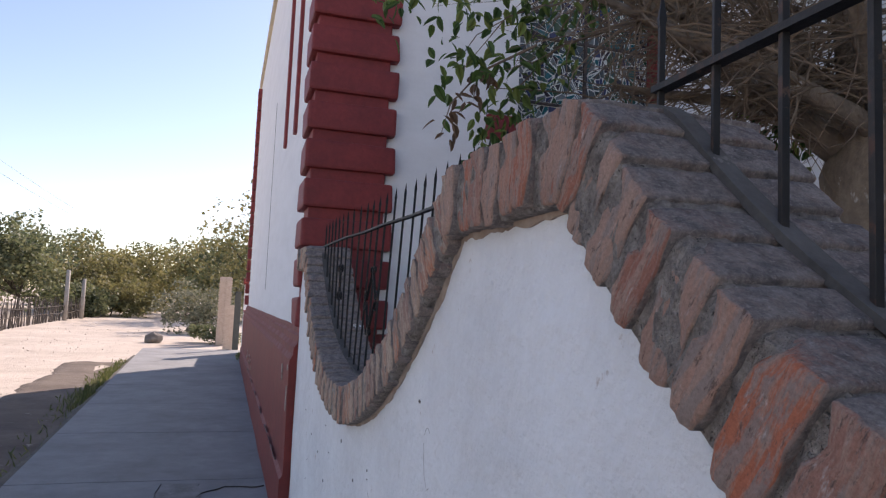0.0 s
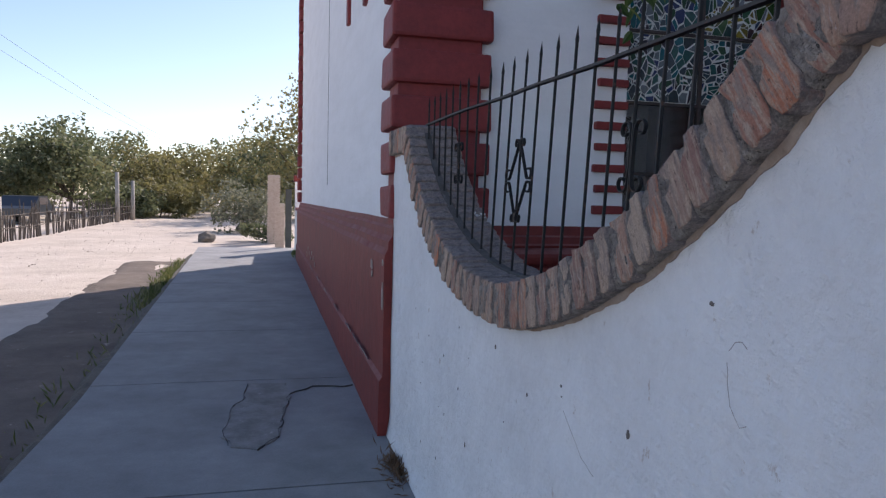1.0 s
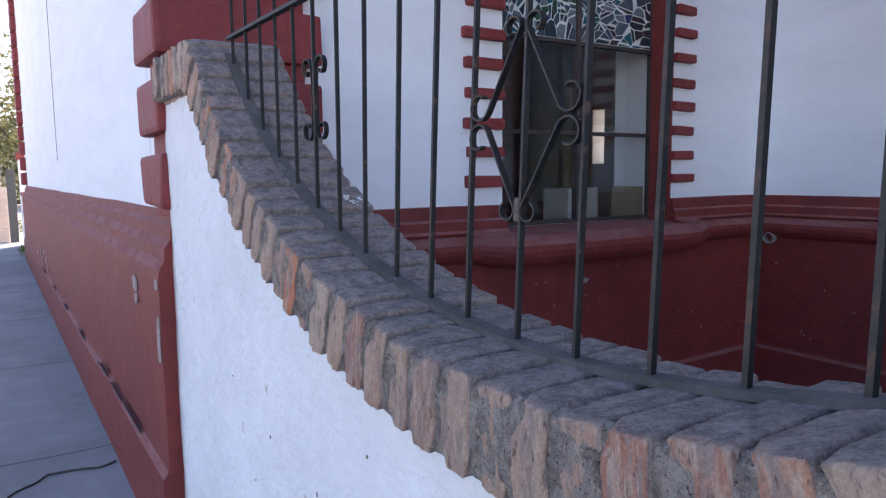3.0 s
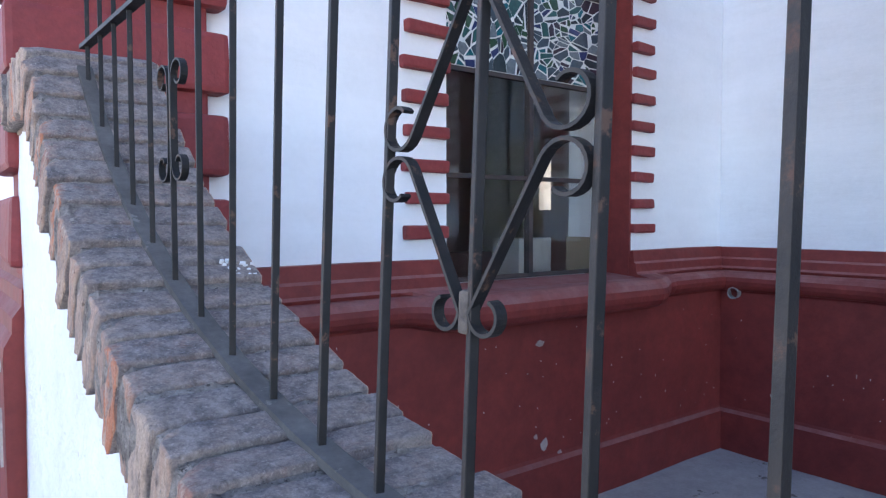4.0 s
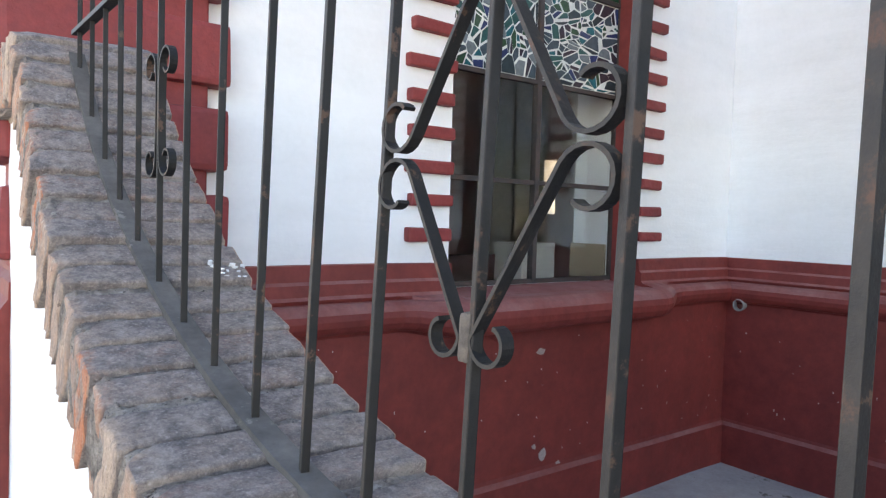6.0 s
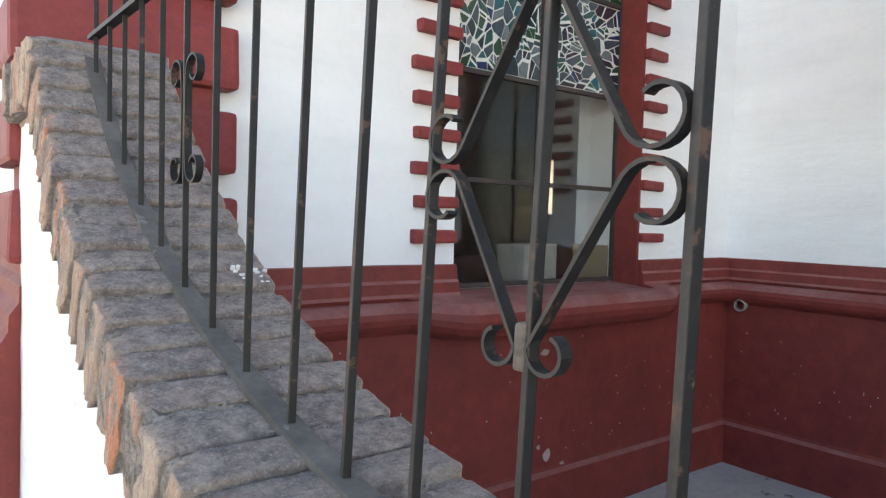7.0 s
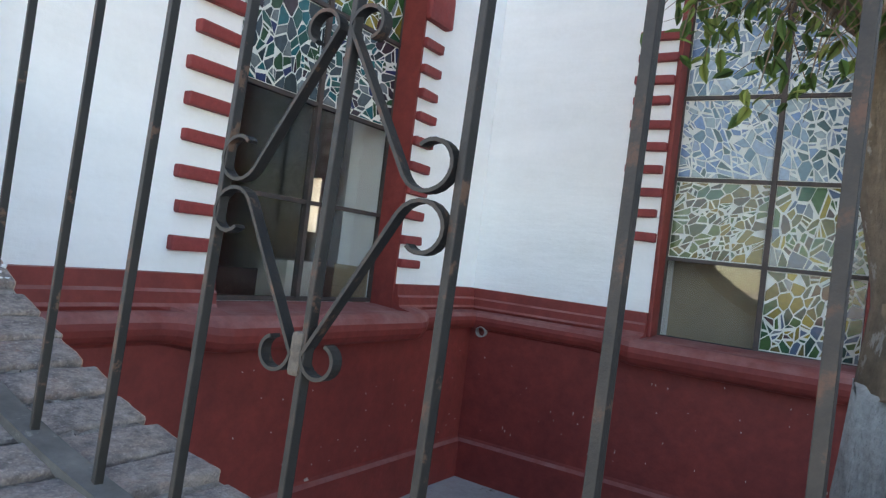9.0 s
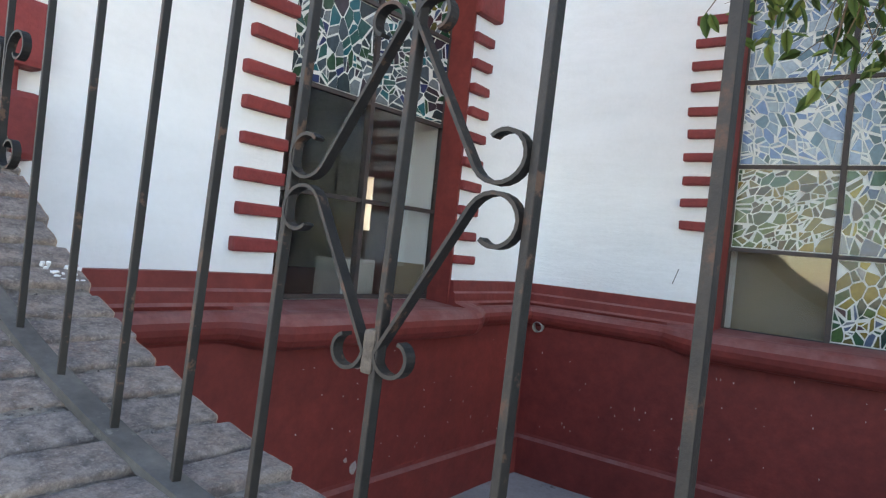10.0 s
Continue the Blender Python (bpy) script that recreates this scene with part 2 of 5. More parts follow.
M_PATCH = surface("worn_concrete_patch", (0.27, 0.26, 0.25), (0.17, 0.16, 0.15), 0.95, 6, 90, 0.6, 0.006, (0.4, 0.38, 0.36), 9, 0.63, relief=0.4, relief_scale=12)
M_CRACK_BORE = surface("crack_dirt_and_bore_shade", (0.08, 0.074, 0.068), (0.05, 0.046, 0.042), 1.0, 8, 90, 0.2)
M_DIRT = surface("pale_dirt_road", (0.60, 0.51, 0.43), (0.50, 0.42, 0.345), 1.0, 0.5, 18, 0.7, 0.03, (0.27, 0.215, 0.165), 3, 0.63, relief=0.6, relief_scale=2.4, spec=0.1)
M_GUTTER = surface("dark_gutter_soil", (0.10, 0.085, 0.068), (0.17, 0.14, 0.11), 1.0, 7, 90, 0.7, 0.01, relief=0.8, relief_scale=18)
M_FRAME = surface("rusty_dark_window_steel", (0.035, 0.03, 0.03), (0.075, 0.05, 0.042), 0.6, 12, 120, 0.3, 0.001)
M_PUTTY = surface("white_putty", (0.82, 0.84, 0.79), (0.68, 0.71, 0.66), 0.7, 14, 140, 0.4, 0.002)
M_GLASS = glass_material("window_glass", (0.93, 0.95, 0.94))
M_SHARD_DARK = shard_material("dark_broken_glass", [(0.03, 0.045, 0.05), (0.015, 0.12, 0.14), (0.06, 0.085, 0.10), (0.03, 0.075, 0.04), (0.03, 0.045, 0.12), (0.045, 0.035, 0.045), (0.16, 0.19, 0.20), (0.03, 0.10, 0.09)])
M_SHARD_PALE = shard_material("pale_blue_broken_glass", [(0.22, 0.30, 0.36), (0.34, 0.41, 0.46), (0.13, 0.21, 0.36), (0.30, 0.37, 0.38), (0.10, 0.17, 0.20), (0.20, 0.30, 0.42), (0.05, 0.09, 0.08), (0.26, 0.33, 0.42)], 0.1)
M_SHARD_OLIVE = shard_material("olive_broken_glass", [(0.06, 0.10, 0.025), (0.21, 0.14, 0.022), (0.05, 0.11, 0.065), (0.13, 0.10, 0.03), (0.015, 0.03, 0.015), (0.16, 0.12, 0.03), (0.05, 0.03, 0.02), (0.12, 0.16, 0.08)])
M_SHARD_MIX = shard_material("mixed_broken_glass", [(0.04, 0.10, 0.03), (0.27, 0.21, 0.03), (0.055, 0.03, 0.035), (0.07, 0.11, 0.18), (0.012, 0.05, 0.045), (0.19, 0.22, 0.24), (0.19, 0.15, 0.03), (0.02, 0.08, 0.04), (0.10, 0.09, 0.03)])
M_ROOM = surface("interior_plaster", (0.55, 0.53, 0.48), (0.48, 0.46, 0.41), 0.9, 1.5, 30, 0.2)
M_ROOM_TAN = surface("interior_tan_paint", (0.37, 0.295, 0.19), (0.29, 0.23, 0.15), 0.8, 1.5, 30, 0.2)
M_ROOM_DARK = surface("interior_dark_wood", (0.045, 0.035, 0.028), (0.03, 0.024, 0.02), 0.7, 2, 30, 0.2)
M_BARK = surface("grey_brown_bark", (0.25, 0.19, 0.135), (0.13, 0.10, 0.075), 0.95, 5, 60, 0.6, 0.006, (0.38, 0.35, 0.31), 9, 0.60, (1, 1, 0.4), relief=1.0, relief_scale=22, stretch=(1, 1, 0.35), mottle=0.5)
M_LIME_BARK = surface("limewashed_bark", (0.33, 0.325, 0.31), (0.2, 0.185, 0.165), 0.95, 6, 60, 0.6, 0.006, (0.56, 0.56, 0.54), 7, 0.60, (1, 1, 0.45), relief=1.0, relief_scale=22, stretch=(1, 1, 0.35), mottle=0.5)
M_TWIG = surface("dry_twig_bark", (0.22, 0.155, 0.10), (0.14, 0.10, 0.07), 0.9, 12, 90, 0.3)
M_LEAF = leaf_material("ficus_single_leaf", (0.05, 0.10, 0.025), (0.10, 0.18, 0.04), (0.24, 0.29, 0.07), True)
M_DRYLEAF = leaf_material("dry_leaf", (0.16, 0.09, 0.045), (0.2, 0.12, 0.07), (0.26, 0.17, 0.1))
M_MESQUITE = leaf_material("mesquite_leaf", (0.10, 0.122, 0.058), (0.165, 0.178, 0.088), (0.25, 0.25, 0.125))
M_OLIVE = leaf_material("dusty_yellow_leaf", (0.15, 0.145, 0.055), (0.23, 0.205, 0.08), (0.31, 0.265, 0.115))
M_GREYLEAF = leaf_material("grey_green_leaf", (0.12, 0.13, 0.085), (0.19, 0.19, 0.125), (0.26, 0.25, 0.16))
M_ORANGELEAF = leaf_material("autumn_leaf", (0.17, 0.085, 0.03), (0.24, 0.13, 0.05), (0.3, 0.2, 0.08))
M_GRASS = leaf_material("kerb_grass", (0.09, 0.12, 0.03), (0.16, 0.18, 0.06), (0.3, 0.27, 0.12))
M_STICK = surface("grey_dry_wood", (0.10, 0.082, 0.068), (0.065, 0.053, 0.044), 0.95, 6, 40, 0.3, vary=0.12)
M_PALE_WOOD = surface("pale_post_wood", (0.42, 0.38, 0.33), (0.34, 0.3, 0.26), 0.9, 6, 40, 0.3)
M_PALE_BRICK = surface("pale_stacked_brick", (0.52, 0.43, 0.36), (0.43, 0.34, 0.28), 0.95, 8, 60, 0.3, vary=0.1)
M_CREAM = surface("cream_cornice", (0.58, 0.50, 0.36), (0.5, 0.43, 0.31), 0.85, 4, 40, 0.2)
M_PINK = surface("pink_plaster", (0.55, 0.33, 0.26), (0.48, 0.28, 0.22), 0.9, 2, 30, 0.2)
M_CAR = surface("dark_car_paint", (0.03, 0.035, 0.045), (0.025, 0.03, 0.04), 0.3, 2, 30, 0.05, coat=0.5)
M_RUBBER = surface("tyre_rubber", (0.02, 0.02, 0.02), (0.03, 0.03, 0.03), 0.9, 8, 60, 0.2)
M_STONE = surface("field_stone", (0.2, 0.17, 0.14), (0.13, 0.11, 0.09), 0.95, 5, 40, 0.5, relief=0.5)
M_PVC = surface("grey_pipe", (0.42, 0.40, 0.37), (0.35, 0.33, 0.3), 0.6, 10, 60, 0.1)
M_GATE = surface("dark_green_gate", (0.05, 0.055, 0.05), (0.04, 0.042, 0.04), 0.6, 6, 40, 0.2)
M_TERRACE = surface("courtyard_concrete", (0.38, 0.36, 0.345), (0.29, 0.275, 0.265), 0.95, 2.5, 60, 0.4, 0.004, (0.11, 0.095, 0.08), 6, 0.6, relief=0.2)


# ---- mesh helpers ----
def link(name, bm, mats, parent=None, label="", smooth=False):
    me = bpy.data.meshes.new(name)
    bm.to_mesh(me)
    bm.free()
    for mt in (mats if isinstance(mats, (list, tuple)) else [mats]):
        me.materials.append(mt)
    if smooth:
        me.polygons.foreach_set("use_smooth", [True] * len(me.polygons))
    ob = new(name, me)
    if parent:
        ob.parent = parent
    if label:
        ob["label"] = label
    return ob


def part(name, bm, material, parent, label="", smooth=False):
    return link(name, bm, material, parent, label, smooth)


def thing(name, label, category, group="", kind="", at=(0, 0, 0)):
    ob = new(name)
    ob.location = at
    return tagged(ob, label, category, group, kind)


def box_into(bm, x0, x1, y0, y1, z0, z1, bevel=0.0, mat=0, rot=None):
    r = bmesh.ops.create_cube(bm, size=1.0)
    c = Vector(((x0 + x1) / 2, (y0 + y1) / 2, (z0 + z1) / 2))
    s = Matrix.Diagonal((x1 - x0, y1 - y0, z1 - z0, 1))
    m = Matrix.Translation(c) @ (rot.to_4x4() if rot else Matrix()) @ s
    bmesh.ops.transform(bm, matrix=m, verts=r["verts"])
    faces = {f for v in r["verts"] for f in v.link_faces}
    for f in faces:
        f.material_index = mat
    if bevel:
        edges = {e for v in r["verts"] for e in v.link_edges}
        bmesh.ops.bevel(bm, geom=list(edges), offset=bevel, segments=2, affect="EDGES", profile=0.6)
    return bm


def box(x0, x1, y0, y1, z0, z1, bevel=0.0):
    return box_into(bmesh.new(), x0, x1, y0, y1, z0, z1, bevel)


def tube_into(bm, pts, radii, sides=8, wobble=0.0, seed=0):
    """A tapered tube along points, closed at both ends."""
    rings = []
    pts = [Vector(p) for p in pts]
    up = Vector((0.13, 0.21, 1)).normalized()
    for i, p in enumerate(pts):
        d = (pts[min(i + 1, len(pts) - 1)] - pts[max(i - 1, 0)]).normalized()
        a = d.cross(up if abs(d.dot(up)) < 0.95 else Vector((1, 0, 0))).normalized()
        b = d.cross(a)
        ring = []
        for k in range(sides):
            t = 2 * math.pi * k / sides
            r = radii[i] * (1 + (wobble * noise.noise(p * 3 + Vector((math.cos(t), math.sin(t), seed)) * 1.1) if wobble else 0))
            ring.append(bm.verts.new(p + a * math.cos(t) * r + b * math.sin(t) * r))
        rings.append(ring)
    for r0, r1 in zip(rings, rings[1:]):
        for k in range(sides):
            bm.faces.new((r0[k], r0[(k + 1) % sides], r1[(k + 1) % sides], r1[k]))
    bm.faces.new(list(reversed(rings[0])))
    bm.faces.new(rings[-1])
    return bm


def sweep_into(bm, profiles, close=True):
    """Skins a list of equal-length vertex loops; caps both ends."""
    loops = [[bm.verts.new(p) for p in pr] for pr in profiles]
    n = len(loops[0])
    for a, b in zip(loops, loops[1:]):
        for k in range(n if close else n - 1):
            bm.faces.new((a[k], a[(k + 1) % n], b[(k + 1) % n], b[k]))
    if close:
        bm.faces.new(list(reversed(loops[0])))
        bm.faces.new(loops[-1])
    bmesh.ops.recalc_face_normals(bm, faces=bm.faces[:])
    return bm


def wavy_panel(bm, origin, u, v, nu, nv, amp, scale, n):
    """A plaster sheet from origin along u and v, gently uneven along its normal n."""
    o, u, v, n = Vector(origin), Vector(u), Vector(v), Vector(n)
    g = []
    for j in range(nv + 1):
        row = []
        for i in range(nu + 1):
            p = o + u * (i / nu) + v * (j / nv)
            row.append(bm.verts.new(p + n * amp * noise.noise(p * scale)))
        g.append(row)
    for j in range(nv):
        for i in range(nu):
            bm.faces.new((g[j][i], g[j][i + 1], g[j + 1][i + 1], g[j + 1][i]))
    return bm


def recalc(bm):
    bmesh.ops.recalc_face_normals(bm, faces=bm.faces[:])
    return bm


def flake(name, parent, origin, u, v, n, w, h, mat, seed, label=""):
    """A small irregular flake or chip on a surface: origin at its middle, u and v across it, n outwards."""
    rnd = random.Random(seed)
    o, u, v, n = Vector(origin), Vector(u), Vector(v), Vector(n)
    bm = bmesh.new()
    ring = []
    for k in range(11):
        a, r = 2 * math.pi * k / 11, rnd.uniform(0.55, 1.05)
        ring.append(o + u * math.cos(a) * r * w / 2 + v * math.sin(a) * r * h / 2)
    lo, hi = [bm.verts.new(p - n * 0.004) for p in ring], [bm.verts.new(p + n * 0.003) for p in ring]
    bm.faces.new(hi)
    for k in range(11):
        bm.faces.new((lo[k], lo[(k + 1) % 11], hi[(k + 1) % 11], hi[k]))
    return part(name, recalc(bm), mat, parent, label)


def dust_ledges(ob):
    """Dust lies on the upward-facing ledges of a moulding: they take the second material."""
    for p in ob.data.polygons:
        if p.normal.z > 0.35:
            p.material_index = 1
    return ob


# ---- ground, road edge and pavement ----
def graded(a, b, near, n):
    """Coordinates from a to b, dense round near."""
    out = set()
    for i in range(n + 1):
        s = -1 + 2 * i / n
        out.add(near + (abs(s) ** 3.2) * ((b - near) if s > 0 else (a - near)))
    return sorted(out)


def ground_height(x, y):
    h = -0.2 + 0.05 * noise.noise(Vector((x * 0.35, y * 0.35, 0))) + 0.02 * noise.noise(Vector((x * 1.6, y * 1.6, 3)))
    if x > -2.4 + min(0.0, -0.047 * (y - 6.8)) and y < 22.4:
        h = -0.24
    return h


bm = bmesh.new()
gx, gy = graded(-2500, 2500, -4.5, 110), graded(-2500, 2500, 14, 130)
grid = [[bm.verts.new((x, y, ground_height(x, y))) for x in gx] for y in gy]
for r0, r1 in zip(grid, grid[1:]):
    for i in range(len(r0) - 1):
        bm.faces.new((r0[i], r0[i + 1], r1[i + 1], r1[i]))
tagged(link("ground", bm, M_DIRT, smooth=True), "pale dusty dirt road with wheel ruts and pebbles", "ground", kind="structure")

def kerb_shift(y):
    """The kerb slowly leaves the line of the wall."""
    return -0.047 * max(0.0, y - 6.8)


def splay(bm):
    for v in bm.verts:
        v.co.x += kerb_shift(v.co.y) * min(max(-v.co.x / 2.1, 0.0), 1.0)
    return bm


pavement = thing("pavement", "grey concrete pavement of cast slabs along the church wall", "pavement", kind="structure")
joints = [-3.8 + 2.2 * k for k in range(12)] + [22.4]
for y0, y1 in zip(joints, joints[1:]):
    bm = bmesh.new()
    wavy_panel(bm, (-2.10, y0 + 0.009, 0), (2.16, 0, 0), (0, y1 - y0 - 0.018, 0), 14, 14, 0.004, 1.7, (0, 0, 1))
    r = bmesh.ops.extrude_face_region(bm, geom=bm.faces[:])
    for v in [g for g in r["geom"] if isinstance(g, bmesh.types.BMVert)]:
        v.co.z = -0.26
    part("slab", splay(recalc(bm)), M_CONCRETE, pavement)
bm = box(-2.09, 0.02, -3.8, 6.8, -0.25, -0.02)
box_into(bm, -2.09, 0.02, 6.8, 22.39, -0.25, -0.02)
part("joint_filler", splay(bm), M_CRACK_BORE, pavement)

bm = bmesh.new()
rows = []
for i in range(90):
    y = -4 + i * 0.28
    w = 0.16 + 0.10 * noise.noise(Vector((y * 0.8, 0, 7)))
    rows.append([bm.verts.new((-2.09, y, -0.10 + 0.05 * noise.noise(Vector((y * 2, 1, 2))))),
                 bm.verts.new((-2.15 - w * 0.4, y, -0.09 + 0.04 * noise.noise(Vector((y * 2.3, 4, 2))))),
                 bm.verts.new((-2.24 - w, y, -0.26))])
for a, b in zip(rows, rows[1:]):
    for k in range(2):
        bm.faces.new((a[k], b[k], b[k + 1], a[k + 1]))
# sheet of road soil with the church's shade put into its dark colour
M_SHADE_SOIL = surface("shade_darkened_soil", (0.215, 0.175, 0.145), (0.15, 0.122, 0.102), 1.0, 1.2, 40, 0.7, 0.02, (0.38, 0.33, 0.28), 5, 0.64, relief=0.7, relief_scale=6, spec=0.1)
verge = bmesh.new()
strips = []
for i in range(120):
    y = -4 + i * 0.2
    # outer edge kept inside the shaded part of the road
    far_x = -3.7 - 0.5 * max(0, 2 - y) / 6 + 0.2 * noise.noise(Vector((y * 0.5, 3, 1))) + 0.15 * noise.noise(Vector((y * 2.1, 3, 1)))
    xs = [-2.2 + (far_x + 2.2) * j / 8 for j in range(9)]
    strips.append([verge.verts.new((x, y, (-0.08 if j == 8 else 0.03) + max(ground_height(x, y), -0.215) + 0.008 * noise.noise(Vector((x * 5, y * 5, 0))))) for j, x in enumerate(xs)])
for a, b in zip(strips, strips[1:]):
    for j in range(8):
        verge.faces.new((a[j], a[j + 1], b[j + 1], b[j]))
tagged(link("verge", splay(recalc(verge)), M_SHADE_SOIL, smooth=True), "brown soil darkened for shade, between the pavement and the road", "verge", kind="structure")
tagged(link("gutter", splay(recalc(bm)), M_GUTTER, smooth=True), "dark soil and debris gathered against the kerb", "gutter", kind="structure")

# worn patch and cracks in the pavement
patch = [(-0.64, 7.06), (-0.93, 7.06), (-0.94, 6.66), (-1.02, 6.4), (-1.03, 6.03), (-1.04, 5.85), (-0.97, 5.64), (-0.82, 5.56), (-0.7, 5.77), (-0.64, 6.37), (-0.6, 6.74)]
bm = bmesh.new()
pts = []
for i, (x, y) in enumerate(patch):
    x2, y2 = patch[(i + 1) % len(patch)]
    for k in range(4):
        s = k / 4
        p = Vector((x + (x2 - x) * s, y + (y2 - y) * s, 0.008))
        pts.append(p + Vector((noise.noise(p * 9), noise.noise(p * 9 + Vector((5, 0, 0))), 0)) * 0.03)
f = bm.faces.new([bm.verts.new(p) for p in pts])
r = bmesh.ops.extrude_face_region(bm, geom=[f])
bmesh.ops.translate(bm, vec=(0, 0, -0.02), verts=[g for g in r["geom"] if isinstance(g, bmesh.types.BMVert)])
part("worn_patch", recalc(bm), M_PATCH, pavement, "rough crumbling patch with exposed aggregate")


def crack(points, width, parent):
    bm = bmesh.new()
    prev = None
    n = 0
    for (x, y), (x2, y2) in zip(points, points[1:]):
        for k in range(8):
            s = k / 8
            p = Vector((x + (x2 - x) * s, y + (y2 - y) * s, 0.0105))
            p += Vector((noise.noise(p * 7), noise.noise(p * 7 + Vector((3, 9, 0))), 0)) * 0.03
            d = Vector((-(y2 - y), x2 - x, 0)).normalized() * width * (0.6 + 0.6 * abs(noise.noise(p * 13)))
            cur = (bm.verts.new(p + d), bm.verts.new(p - d))
            if prev:
                bm.faces.new((prev[0], prev[1], cur[1], cur[0]))
            prev = cur
    r = bmesh.ops.extrude_face_region(bm, geom=bm.faces[:])
    bmesh.ops.translate(bm, vec=(0, 0, -0.012), verts=[g for g in r["geom"] if isinstance(g, bmesh.types.BMVert)])
    part("crack", recalc(bm), M_CRACK_BORE, parent)


crack(patch[1:7], 0.0022, pavement)
crack([(-0.82, 5.56), (-0.7, 5.77), (-0.64, 6.37), (-0.6, 6.74), (-0.41, 6.91), (-0.2, 6.89), (-0.08, 6.93)], 0.0022, pavement)

# ---- the church hall: two blocks that meet in the courtyard corner ----
WX, FX, Y1, X2 = 0.035, 0.0, 5.755, 3.805       # street wall, its quoins, courtyard end wall, courtyard side wall
TOP, FAR, THICK = 6.9, 18.6, 0.45
W1 = (1.615, 2.895, 1.215, 4.45)                   # end wall window: x0, x1, z0, z1
W2 = (3.44, 4.54, 1.20, 3.3)                   # side wall window: y0, y1, z0, z1


def yaw(y):
    """The street front runs slightly askew to the garden wall."""
    return -0.0095 * max(0.0, y - 6.0)


def askew(bm):
    for v in bm.verts:
        v.co.x += yaw(v.co.y)
    return bm


def wall_with_hole(name, label, axis, plane, back, a0, a1, z0, z1, hole, mat):
    """A wall whose face lies in a plane of x or y, with one opening through it."""
    bm = bmesh.new()
    h0, h1, hz0, hz1 = hole
    spans = [(a0, h0, z0, z1), (h1, a1, z0, z1), (h0, h1, z0, hz0), (h0, h1, hz1, z1)]
    lo, hi = min(plane, back), max(plane, back)
    for s0, s1, b0, b1 in spans:
        if axis == "y":
            box_into(bm, s0, s1, lo, hi, b0, b1)
        else:
            box_into(bm, lo, hi, s0, s1, b0, b1)
    bmesh.ops.remove_doubles(bm, verts=bm.verts[:], dist=0.0005)
    return tagged(link(name, bm, mat), label, "wall", kind="structure")


wall_with_hole("wall_courtyard_end", "white limewashed church wall above a red dado", "y", Y1, Y1 + THICK, WX, X2 + THICK, -0.2, TOP, W1, M_WHITE_HALL)
wall_with_hole("wall_courtyard_side", "white limewashed church wall above a red dado", "x", X2, X2 + THICK, -5.0, Y1 - 0.002, -0.2, TOP, W2, M_WHITE_HALL)
tagged(link("wall_street", askew(box(WX, WX + THICK, Y1 + THICK, FAR, -0.2, TOP)), M_WHITE_HALL), "tall white plastered street wall of the church", "wall", kind="structure")
tagged(link("wall_far_end", box(WX + THICK, 9.4, FAR - THICK, FAR, -0.2, TOP), M_WHITE_HALL), "white plastered end wall of the church", "wall", kind="structure")
bm = bmesh.new()
for x0, x1, y0, y1, z0, z1 in [(9.0, 9.36, -5, 12.2, -0.2, TOP), (9.0, 9.36, 12.5, FAR - THICK, -0.2, TOP), (9.0, 9.36, 12.2, 12.5, -0.2, 1.7), (9.0, 9.36, 12.2, 12.5, 2.7, TOP)]:
    box_into(bm, x0, x1, y0, y1, z0, z1)
tagged(link("wall_back", bm, M_ROOM), "plain plastered back wall of the hall", "wall", kind="structure")
tagged(link("wall_near_end", box(X2 + THICK, 9.0, -5.0, -4.64, -0.2, TOP), M_WHITE_HALL), "plain white end wall", "wall", kind="structure")
tagged(link("ceiling", box(X2 - 0.05, 9.4, -5.05, FAR, TOP, TOP + 0.2), M_ROOM), "flat plastered roof slab over the hall", "ceiling", kind="structure")
tagged(link("ceiling", box(0.3, X2 - 0.05, Y1 + 0.1, FAR, TOP, TOP + 0.2), M_ROOM), "flat plastered roof slab over the hall", "ceiling", kind="structure")
tagged(link("floor", box(WX + THICK, 9.0, Y1 + THICK, FAR - THICK, -0.1, 0.25), M_ROOM_DARK), "dark floor inside the hall", "floor", kind="structure")
tagged(link("floor", box(X2 + THICK, 9.0, -4.64, Y1 + THICK - 0.002, -0.1, 0.25), M_ROOM_DARK), "dark floor inside the hall", "floor", kind="structure")
bm = askew(box(WX - 0.06, WX + 0.4, Y1 - 0.05, FAR + 0.05, TOP, TOP + 0.16, 0.02))
tagged(link("cornice", bm, M_CREAM), "cream moulding along the top of the church wall", "cornice", kind="structure")


# dado of the street front: profile in (x, z) swept along y
def dado_profile_street(y):
    w = 0.006 * noise.noise(Vector((0, y * 0.9, 1)))
    p = [(WX + 0.1, 1.40), (WX - 0.014, 1.388), (WX - 0.018, 1.35), (WX - 0.036, 1.332), (WX - 0.038, 1.285), (WX - 0.062, 1.25), (WX - 0.064, 1.205),
         (WX - 0.085, 1.165), (WX - 0.088, 1.13), (WX - 0.085, 0.42), (WX - 0.088, 0.385), (WX - 0.108, 0.355), (WX - 0.112, 0.0), (WX - 0.112, -0.1), (WX + 0.1, -0.1)]
    return [(x + w + yaw(y), y, z + w) for x, z in p]


bm = bmesh.new()
sweep_into(bm, [dado_profile_street(Y1 - 0.06 + i * (FAR - 0.12 - Y1 + 0.06) / 60) for i in range(61)])
dado = tagged(dust_ledges(link("dado_street", bm, [M_RED, M_RED_DUST])), "oxide red painted dado with a moulded top and chipped paint", "dado", kind="structure")


